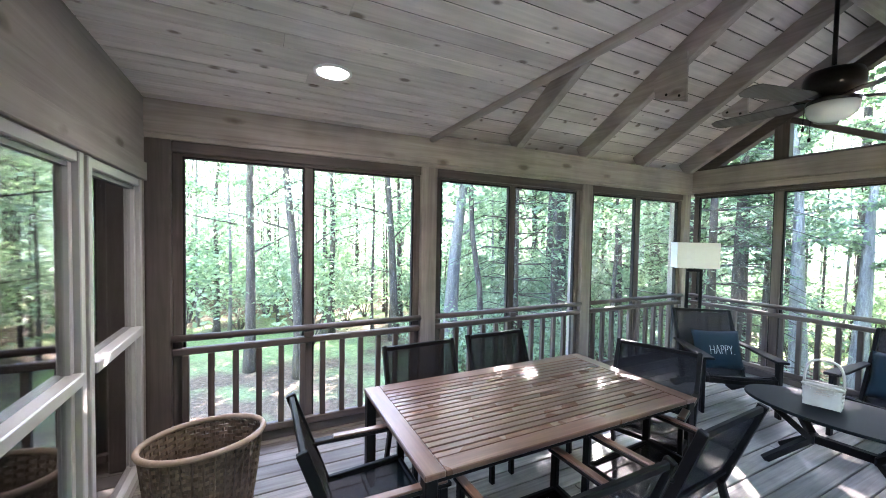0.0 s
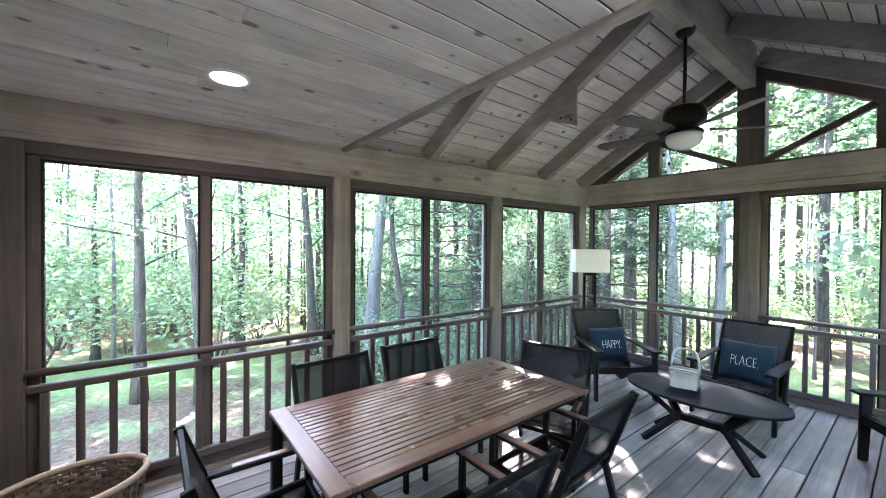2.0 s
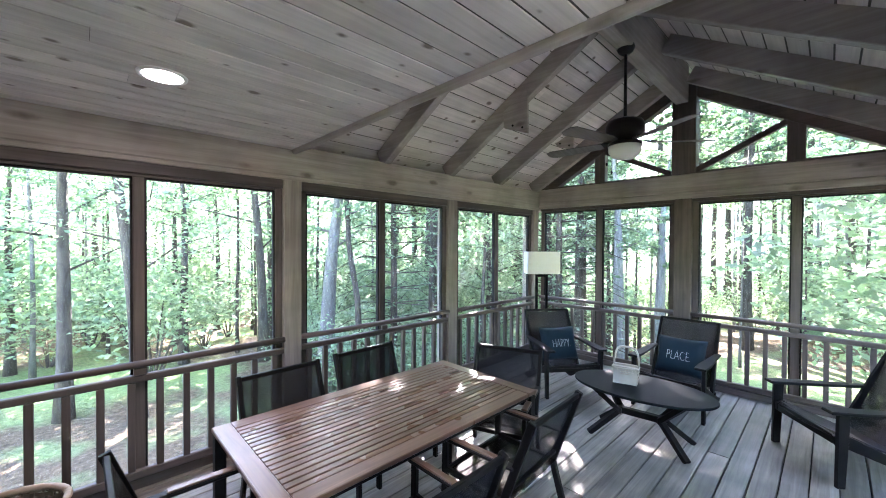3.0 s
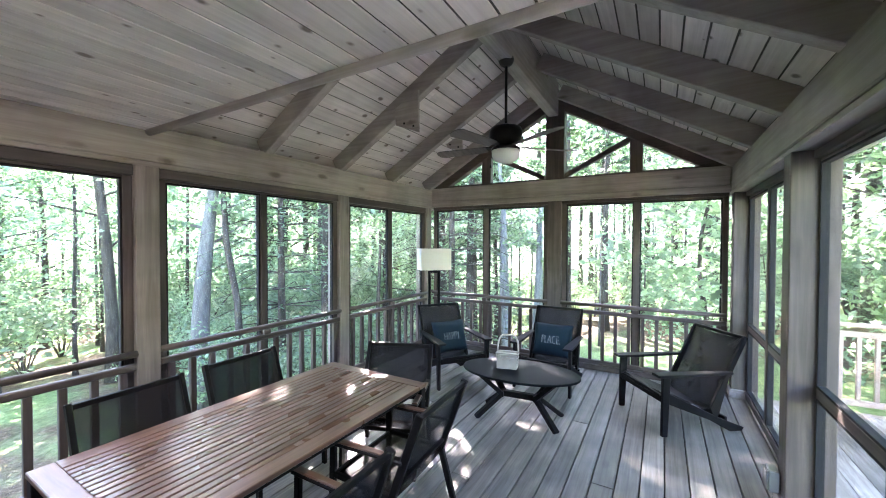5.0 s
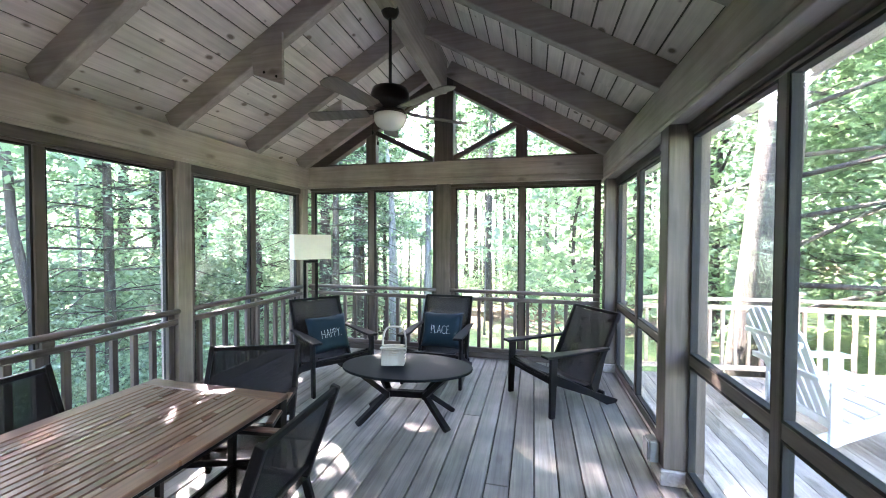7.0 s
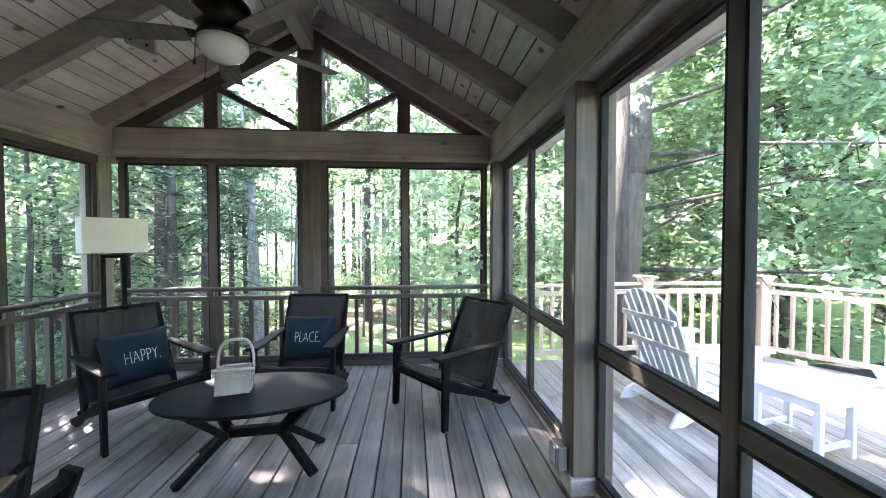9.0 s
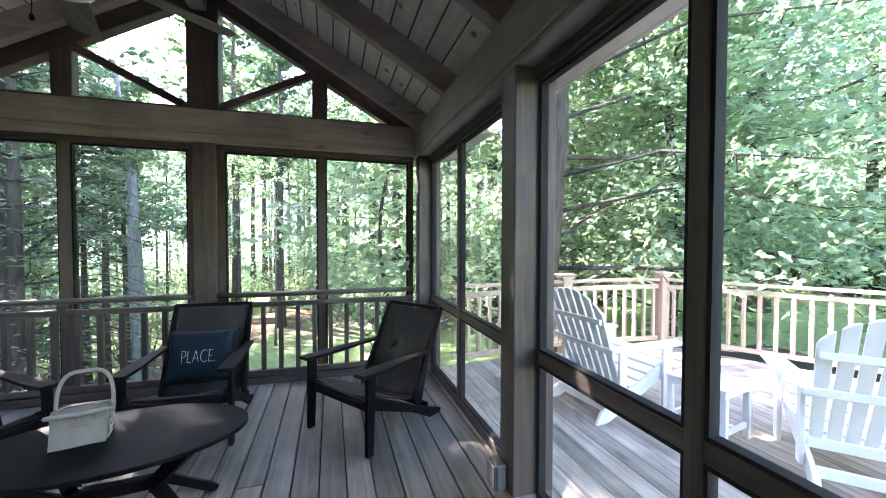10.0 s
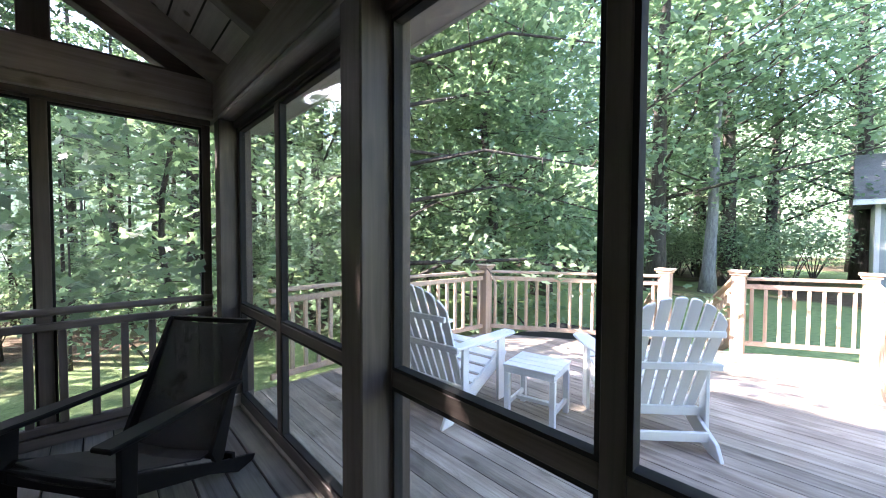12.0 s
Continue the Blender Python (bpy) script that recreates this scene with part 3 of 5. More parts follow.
# ---- railing along the north and east windows ----
def railing(axis, plane, a, b, inward, mull):
    """Two rails, a bottom rail and square balusters between two posts."""
    th = empty("railing")

    def P(u, w, z):
        return (u, plane + inward * w, z) if axis == "x" else (plane + inward * w, u, z)
    fx = M_RAIL_X if axis == "x" else M_RAIL_Y
    part("top_rail", tube([P(a, 0.02, 0.885), P(b, 0.02, 0.885)], 0.030, 12, flat=0.85), fx, th, smooth=True)
    for z, h, w in ((0.785, 0.05, 0.05), (0.115, 0.06, 0.045)):
        part("mid_rail" if z > 0.5 else "bottom_rail", bar(P(a, 0.0, z), P(b, 0.0, z), w, h, 0.008), fx, th)
    lo = P(mull - 0.035, 0.005, 0.81)
    hi = P(mull + 0.035, 0.035, 0.86)
    part("rail_block", box(min(lo[0], hi[0]), max(lo[0], hi[0]), min(lo[1], hi[1]), max(lo[1], hi[1]), 0.812, 0.858, 0.003), fx, th)
    n = max(2, round((b - a) / 0.157))
    first = None
    for i in range(n):
        u = a + (b - a) * (i + 0.5) / n
        if first is None:
            bmb = bmesh.new()
            box(-0.021, 0.021, -0.021, 0.021, 0.146, 0.759, 0.003, bmb)
            first = part("baluster", bmb, M_FRAME_Z, th)
            ob = first
        else:
            ob = new("baluster", first.data)
            ob.parent = th
        ob.location = P(u, 0, 0)
    return tagged(th, "stained wooden railing with square balusters before the window", "railing", "porch railings", "structure")


M_RAIL_X, M_RAIL_Y = M_FRAME_X, M_FRAME_Y
railing("x", YN + 0.025, -0.47, 1.438, -1, 0.45)
railing("x", YN + 0.025, 1.595, 3.475, -1, 2.50)
railing("x", YN + 0.025, 3.63, 5.41, -1, 4.50)
railing("y", XE + 0.035, 1.268, 3.20, -1, 2.246)
railing("y", XE + 0.035, -0.80, 1.08, -1, 0.142)
for nm, args in (("n", (XW, XE, YN + 0.03, YN + 0.10, 0.002, 0.075)), ("e", (XE + 0.02, XE + 0.10, YS, YN, 0.002, 0.075))):
    structure("baseboard_" + nm, box(*args), M_FRAME_X if nm == "n" else M_FRAME_Y, "dark-stained sill board along the floor", "baseboard")

# ---- house wall (west) with white framed sliding windows ----
def gable_wall(x0, depth, holes, name, material, label):
    bm = bmesh.new()
    ys = sorted({YS - 0.3, YN + 0.3, *(h[0] for h in holes), *(h[1] for h in holes)})
    for ya, yb in zip(ys, ys[1:]):
        hs = [h for h in holes if h[0] <= ya + 1e-6 and h[1] >= yb - 1e-6]
        for z0, z1 in (((0.0, hs[0][2]), (hs[0][3], 2.5)) if hs else ((0.0, 2.5),)):
            if z1 - z0 > 0.01:
                box(x0, x0 + depth, ya, yb, z0, z1, 0, bm)
    extrude_outline([(YS - 0.3, 2.5), (YN + 0.3, 2.5), (YN + 0.3, 2.6), (RIDGE_Y, 4.1), (YS - 0.3, 2.6)], depth, "x", x0, 0.0, bm)
    return structure(name, bm, material, label, "wall")


UNITS = ((2.235, 3.10), (1.315, 2.185), (0.395, 1.265), (-0.52, 0.345))
gable_wall(XW - 0.2, 0.2, [(a, b, 0.06, 1.985) for a, b in UNITS], "wall_west", M_WALL, "greywashed board house wall with a row of glazed units")
structure("trim_door_head", box(XW, XW + 0.022, YS + 0.01, YN - 0.01, 1.99, 2.112, 0.004), M_WALL, "pale head board over the glazed units", "trim")
for i, (a, b) in enumerate(UNITS):
    th = empty("door_%d" % (i + 1))
    x0, x1 = XW - 0.07, XW + 0.015
    for q in ((a, a + 0.045, 0.062, 1.983), (b - 0.045, b, 0.062, 1.983)):
        part("door_frame", box(x0, x1, *q, 0.004), M_VINYL, th)
    for z0, z1 in ((1.935, 1.983), (0.062, 0.12), (0.975, 1.03)):
        part("door_rail", box(x0 + 0.005, x1 + (0.012 if 0.9 < z0 < 1.1 else -0.006), a + 0.047, b - 0.047, z0, z1, 0.005), M_VINYL, th)
    for z0, z1 in ((1.032, 1.933), (0.122, 0.973)):
        # inner sash and pane
        for q in ((a + 0.047, a + 0.08, z0, z1), (b - 0.08, b - 0.047, z0, z1)):
            part("sash", box(XW - 0.05, XW - 0.01, *q, 0.003), M_VINYL, th)
        part("bead", box(XW - 0.035, XW - 0.012, a + 0.08, b - 0.08, z1 - 0.022, z1, 0), M_GREYBOX, th, "dark grey track")
        p = part("pane", box(XW - 0.032, XW - 0.028, a + 0.081, b - 0.081, z0, z1 - 0.022, 0), M_HGLASS, th)
        p.visible_shadow = False
    for zz in (1.33, 1.63):
        part("muntin", box(XW - 0.062, XW - 0.052, a + 0.08, b - 0.08, zz, zz + 0.018, 0.002), M_VINYL, th)
    tagged(th, "white vinyl glazed unit with a mid rail in the house wall", "door", kind="structure")
# dim room behind the glass
bm = box(XW - 3.2, XW - 3.1, -2, 4, 0, 2.6, 0)
box(XW - 3.1, XW - 0.2, -2, -1.9, 0, 2.6, 0, bm)
box(XW - 3.1, XW - 0.2, 3.9, 4, 0, 2.6, 0, bm)
structure("wall_house_room", bm, M_WALL, "pale wall of the room behind the glass", "wall")
structure("floor_house_room", box(XW - 3.2, XW - 0.2, -2, 4, -0.1, 0.0, 0), M_TABLE, "wooden floor of the room behind the glass", "floor")
structure("ceiling_house_room", box(XW - 3.2, XW - 0.2, -2, 4, 2.6, 2.7, 0), M_WALL, "pale ceiling of the room behind the glass", "ceiling")


# ---- ground ----
def smooth(a, b, v):
    k = min(1, max(0, (v - a) / (b - a)))
    return k * k * (3 - 2 * k)


def ground_z(x, y):
    base = -0.75 - 1.25 * smooth(1.0, 8.0, y) - 0.9 * smooth(4.0, 14.0, x) * smooth(-9.0, 0.0, y)
    base += 1.2 * smooth(16, 45, y) + 0.8 * smooth(22, 60, x)
    return base + 0.10 * noise.noise(Vector((x * 0.21, y * 0.21, 3))) + 0.03 * noise.noise(Vector((x * 0.9, y * 0.9, 7)))


gs = sorted({-400.0, -200.0, -110.0, *[float(v) for v in range(-70, 71, 2)], *[v * 0.8 for v in range(-25, 26)], 110.0, 200.0, 400.0})
bm = bmesh.new()
gv = [[bm.verts.new((x, y, ground_z(x, y))) for x in gs] for y in gs]
for i in range(len(gs) - 1):
    for j in range(len(gs) - 1):
        bm.faces.new((gv[i][j], gv[i][j + 1], gv[i + 1][j + 1], gv[i + 1][j]))
structure("ground", bm, M_GROUND, "leaf-littered woodland ground with patches of lawn", "ground", True)


# ---- trees ----
def leaf_cloud(bm, centre, radius, count, size, rng, squash=0.75, flat=0.5):
    """Many small leaves strewn through an uneven clump."""
    c = Vector(centre)
    for _ in range(count):
        d = Vector((rng.gauss(0, 1), rng.gauss(0, 1), rng.gauss(0, 1))).normalized() * radius * rng.random() ** 0.45
        p = c + Vector((d.x, d.y, d.z * squash))
        s = size * rng.uniform(0.6, 1.4)
        u = Vector((rng.gauss(0, 1), rng.gauss(0, 1), rng.gauss(0, flat))).normalized()
        v = u.cross(Vector((rng.gauss(0, 0.6), rng.gauss(0, 0.6), 1))).normalized()
        a, b, cc, e = p - u * s * 0.6, p + v * s * 0.34, p + u * s * 0.6, p - v * s * 0.34
        bm.faces.new([bm.verts.new(q) for q in (a, b, cc, e)])


def trunk_mesh(h, r, rng, limbs, first, spread, lean=0.05):
    bm = bmesh.new()
    n = 9
    ph = rng.uniform(0, 6)
    axis = [Vector((lean * h * (i / n) ** 1.5 + 0.10 * math.sin(ph + i * 0.9) * i / n, 0.10 * math.cos(ph + i * 0.7) * i / n, h * i / n)) for i in range(n + 1)]
    tube(axis, [r * (1.35 if i == 0 else 1) * (1 - 0.85 * i / n) for i in range(n + 1)], 9, bm)
    tips = []
    for k in range(limbs):
        f = first + (0.97 - first) * (k + rng.random() * 0.6) / limbs
        i = min(n - 1, int(f * n))
        p = axis[i].lerp(axis[i + 1], f * n - i)
        a = k * 2.4 + rng.uniform(-0.4, 0.4)
        ln = spread * (1.15 - 0.75 * f) * rng.uniform(0.7, 1.2)
        rise = rng.uniform(0.1, 0.55) * ln
        mid = p + Vector((math.cos(a + 0.15) * ln * 0.5, math.sin(a + 0.15) * ln * 0.5, rise * rng.uniform(0.3, 0.8)))
        end = p + Vector((math.cos(a) * ln, math.sin(a) * ln, rise))
        rb = r * 0.25 * (1 - 0.7 * f)
        tube([p, mid, end], [rb, rb * 0.6, rb * 0.2], 5, bm)
        tips += [(p.lerp(mid, 0.55), ln * 0.22), (mid, ln * 0.28), (end, ln * 0.34), (mid.lerp(end, 0.5) + Vector((0, 0, 0.2)), ln * 0.3)]
    return bm, tips


def make_tree(kind, seed, h, r, first, spread, limbs, leaves, size, leafmat, barkmat, label, lean=0.03):
    rng = random.Random(seed)
    th = empty("tree")
    bm, tips = trunk_mesh(h, r, rng, limbs, first, spread, lean)
    part("trunk", bm, barkmat, th, smooth=True)
    bm = bmesh.new()
    for c, rad in tips:
        leaf_cloud(bm, c, max(0.35, rad), max(8, leaves // len(tips)), size, rng, 0.3 if kind == "pine" else 0.6)
    part("crown", bm, leafmat, th)
    th["kind_"] = kind
    return tagged(th, label, "tree", "woodland trees")


def lobed_leaves(bm, centre, radius, count, size, rng, squash=0.7):
    """Lobed leaves of an oak or maple, each a notched blade, hanging at all angles in a clump."""
    c = Vector(centre)
    shape = ((-0.62, 0.0), (-0.34, 0.20), (-0.16, 0.13), (0.08, 0.38), (0.20, 0.17), (0.58, 0.0), (0.20, -0.17), (0.08, -0.38), (-0.16, -0.13), (-0.34, -0.20))
    for _ in range(count):
        d = Vector((rng.gauss(0, 1), rng.gauss(0, 1), rng.gauss(0, 1))).normalized() * radius * rng.random() ** 0.5
        p = c + Vector((d.x, d.y, d.z * squash))
        sz = size * rng.uniform(0.65, 1.3)
        u = Vector((rng.gauss(0, 1), rng.gauss(0, 1), rng.gauss(-0.25, 0.5))).normalized()
        v = u.cross(Vector((rng.gauss(0, 0.7), rng.gauss(0, 0.7), 1))).normalized()
        bm.faces.new([bm.verts.new(p + (u * a + v * b) * sz) for a, b in shape])


def make_oak(seed, h, r, reach, low, limbs, per, size, leafmat, barkmat, label, keep, lean=(0.0, 0.0)):
    """A broad tree with long, slightly drooping boughs down to near the ground; keep(x, y, z) tells which clumps grow."""
    rng = random.Random(seed)
    th = empty("tree")
    bm, cl = bmesh.new(), bmesh.new()
    n = 8
    axis = [Vector((lean[0] * h * i / n + 0.12 * math.sin(i * 1.3 + seed), lean[1] * h * i / n + 0.10 * math.cos(i + seed), h * i / n)) for i in range(n + 1)]
    tube(axis, [r * (1.3 if i == 0 else 1) * (1 - 0.75 * i / n) for i in range(n + 1)], 12, bm)
    for k in range(limbs):
        f = low + (0.96 - low) * (k + 0.5) / limbs
        i = min(n - 1, int(f * n))
        p = axis[i].lerp(axis[i + 1], f * n - i)
        a = k * 2.399 + rng.uniform(-0.3, 0.3)
        ln = reach * (1.05 - 0.6 * f ** 2) * rng.uniform(0.7, 1.1)
        out = Vector((math.cos(a), math.sin(a), 0))
        side = Vector((-out.y, out.x, 0))
        up = rng.uniform(-0.05, 0.30) * ln
        mid = p + out * ln * 0.5 + Vector((0, 0, up * 0.8))
        end = p + out * ln + Vector((0, 0, up - 0.12 * ln))
        if not keep(*end):
            continue
        rb = min(0.05, r * 0.2) * (1 - 0.6 * f)
        tube([p, mid, end], [rb, rb * 0.6, rb * 0.15], 6, bm)
        for g in (0.35, 0.55, 0.75, 0.95):
            q = p.lerp(mid, g * 2) if g < 0.5 else mid.lerp(end, g * 2 - 1)
            for w in (-1, 0, 1):
                e = q + side * w * ln * 0.24 * rng.uniform(0.6, 1.2) + Vector((0, 0, rng.uniform(-0.35, 0.25)))
                if w:
                    tube([q, q.lerp(e, 0.5) + Vector((0, 0, 0.05)), e], [rb * 0.28, rb * 0.18, 0.004], 4, bm)
                if keep(*e):
                    lobed_leaves(cl, e, rng.uniform(0.38, 0.7), per, size, rng)
    part("trunk", bm, barkmat, th, smooth=True)
    part("crown", cl, leafmat, th)
    return tagged(th, label, "tree", "woodland trees")


def make_hemlock(seed, h, spread, per, label):
    """A young conifer with flat, layered sprays that droop at the tips."""
    rng = random.Random(seed)
    th = empty("conifer")
    bm, cl = bmesh.new(), bmesh.new()
    tube([(0, 0, -0.1), (0.03, 0.02, h * 0.5), (0, 0, h)], [0.09, 0.055, 0.01], 8, bm)
    tiers = int(h / 0.34)
    for t in range(tiers):
        z = 0.5 + (h - 0.6) * t / tiers
        ln0 = spread * (1 - 0.8 * t / tiers)
        for k in range(6):
            a = t * 0.9 + k * 1.047 + rng.uniform(-0.25, 0.25)
            ln = ln0 * rng.uniform(0.7, 1.1)
            out, side = Vector((math.cos(a), math.sin(a), 0)), Vector((-math.sin(a), math.cos(a), 0))
            tip = Vector((0, 0, z)) + out * ln + Vector((0, 0, -0.18 * ln))
            tube([(0, 0, z), Vector((0, 0, z + 0.05)) + out * ln * 0.5, tip], [0.014, 0.009, 0.003], 4, bm)
            for _ in range(per):
                g = rng.random() ** 0.6
                q = Vector((0, 0, z + 0.05 * (1 - g))) + out * ln * g + Vector((0, 0, -0.18 * ln * g * g)) + side * rng.gauss(0, 0.13) * ln * (1.15 - 0.6 * g)
                d = (out * rng.uniform(0.3, 1) + side * rng.gauss(0, 0.8) + Vector((0, 0, rng.gauss(-0.12, 0.12)))).normalized()
                w = d.cross(Vector((rng.gauss(0, 0.3), rng.gauss(0, 0.3), 1))).normalized() * 0.022
                sz = rng.uniform(0.07, 0.15)
                cl.faces.new([cl.verts.new(c) for c in (q, q + d * sz * 0.5 + w, q + d * sz, q + d * sz * 0.5 - w)])
    part("trunk", bm, M_BARK, th, smooth=True)
    part("foliage", cl, M_LEAF_B, th)
    return tagged(th, label, "conifer", "young conifers")


def make_shrub(seed, w, h, leaves, size, leafmat, label):
    rng = random.Random(seed)
    th = empty("shrub")
    bm = bmesh.new()
    cl = bmesh.new()
    for k in range(7):
        a = k * 2.4
        e = Vector((math.cos(a) * w * 0.5 * rng.random(), math.sin(a) * w * 0.5 * rng.random(), h * rng.uniform(0.4, 0.95)))
        tube([(0, 0, -0.1), e * 0.5 + Vector((0, 0, 0.1)), e], [0.022, 0.014, 0.004], 5, bm)
        leaf_cloud(cl, e, w * 0.34, leaves // 7, size, rng, 0.8)
    part("stems", bm, M_BARK, th)
    part("foliage", cl, leafmat, th)
    return tagged(th, label, "shrub", "understory shrubs")


# ---- dining table with slatted top ----
TX0, TX1, TY0, TY1, TZ = 0.705, 2.605, 1.41, 2.415, 0.64
table = empty("dining_table")
fr = 0.10
part("top_rail", box(TX0 + fr + 0.001, TX1 - fr - 0.001, TY0, TY0 + fr, TZ - 0.028, TZ, 0.004), M_TABLE, table)
part("top_rail", box(TX0 + fr + 0.001, TX1 - fr - 0.001, TY1 - fr, TY1, TZ - 0.028, TZ, 0.004), M_TABLE, table)
part("end_rail", box(TX0, TX0 + fr, TY0, TY1, TZ - 0.028, TZ, 0.004), M_TABLE_Y, table)
part("end_rail", box(TX1 - fr, TX1, TY0, TY1, TZ - 0.028, TZ, 0.004), M_TABLE_Y, table)
ns = 17
pitch_s = (TY1 - TY0 - 2 * fr) / ns
slat_bm = box(-(TX1 - TX0) / 2 + fr + 0.002, (TX1 - TX0) / 2 - fr - 0.002, -pitch_s / 2 + 0.004, pitch_s / 2 - 0.004, -0.022, 0, 0.003)
slat0 = None
for i in range(ns):
    if slat0 is None:
        ob = slat0 = part("slat", slat_bm, M_TABLE, table)
    else:
        ob = new("slat", slat0.data)
        ob.parent = table
    ob.location = ((TX0 + TX1) / 2, TY0 + fr + pitch_s * (i + 0.5), TZ - 0.002)
for yy in (TY0 + 0.02, TY1 - 0.045):
    part("apron", box(TX0 + 0.06, TX1 - 0.06, yy, yy + 0.025, TZ - 0.058, TZ - 0.029, 0.003), M_METAL, table, "dark metal apron")
for xx in (TX0 + 0.02, (TX0 + TX1) / 2, TX1 - 0.045):
    part("apron", box(xx, xx + 0.025, TY0 + 0.06, TY1 - 0.06, TZ - 0.058, TZ - 0.030, 0.003), M_METAL, table, "dark metal apron")
for xx in (TX0 + 0.005, TX1 - 0.065):
    for yy in (TY0 + 0.005, TY1 - 0.065):
        part("leg", box(xx, xx + 0.06, yy, yy + 0.06, 0, TZ - 0.029, 0.004), M_METAL, table, "dark metal leg")
tagged(table, "brown slatted hardwood dining table on dark metal legs", "table")


# ---- dining chairs: dark metal frames, sling seats, wooden arm tops ----
def dining_chair():
    th = empty("dining_chair")
    w, zs, zb = 0.28, 0.36, 0.83
    for s in (-1, 1):
        part("front_leg", bar((s * w, 0.23, 0), (s * w, 0.22, 0.53), 0.028, 0.04, 0.004, (0, 1, 0)), M_METAL, th)
        part("back_leg", bar((s * w, -0.30, 0), (s * w, -0.20, zs - 0.01), 0.028, 0.04, 0.004, (0, 1, 0)), M_METAL, th)
        part("back_post", bar((s * w, -0.20, zs - 0.015), (s * w, -0.375, zb), 0.028, 0.045, 0.004, (0, 1, 0)), M_METAL, th)
        part("side_rail", bar((s * w, -0.20, zs - 0.02), (s * w, 0.225, zs), 0.026, 0.035, 0.004), M_METAL, th)
        arm = part("armrest", bar((s * w, -0.27, 0.555), (s * w, 0.255, 0.545), 0.048, 0.022, 0.006), M_METAL, th)
        part("arm_cap", bar((s * w, -0.16, 0.568), (s * w, 0.235, 0.560), 0.042, 0.012, 0.004), M_TABLE_Y, arm, "brown wooden arm cap")
    part("top_bar", bar((-w, -0.368, zb - 0.02), (w, -0.368, zb - 0.02), 0.024, 0.03, 0.004), M_METAL, th)
    part("lower_bar", bar((-w, -0.222, zs + 0.05), (w, -0.222, zs + 0.05), 0.022, 0.022, 0.004), M_METAL, th)
    part("front_bar", bar((-w, 0.215, zs - 0.01), (w, 0.215, zs - 0.01), 0.024, 0.03, 0.004), M_METAL, th)
    part("stretcher", bar((-w, 0.0, zs - 0.05), (w, 0.0, zs - 0.05), 0.022, 0.022, 0.004), M_METAL, th)
    rows = [[(x, -0.225 + 0.44 * i / 6, zs - 0.012 - 0.018 * math.sin(math.pi * i / 6) + 0.012 * (x / w) ** 2) for x in (-w + 0.014, -0.13, 0, 0.13, w - 0.014)] for i in range(7)]
    part("seat", sheet(rows, 0.006), M_SLING, th, "dark woven sling seat")
    rows = [[(x, -0.212 - 0.155 * i / 6 - 0.02 * math.sin(math.pi * i / 6) * (1 - (x / w) ** 2), zs + 0.055 + (zb - zs - 0.075) * i / 6) for x in (-w + 0.014, -0.13, 0, 0.13, w - 0.014)] for i in range(7)]
    part("backrest", sheet(rows, 0.006), M_SLING, th, "dark see-through sling back")
    return tagged(th, "dark metal dining chair with sling seat at the table", "chair", "dining chairs")


chair0 = dining_chair()
CHAIRS = [(1.20, 2.28, 181), (1.94, 2.33, 182), (2.52, 1.725, 110.6), (0.60, 1.75, -90), (2.05, 1.31, 3), (1.18, 1.23, 0)]
for i, (x, y, a) in enumerate(CHAIRS):
    if i == 0:
        chair0.matrix_world = pose(x, y, 0.0, 0, 0, a)
    else:
        copy_thing(chair0, pose(x, y, 0.0, 0, 0, a))


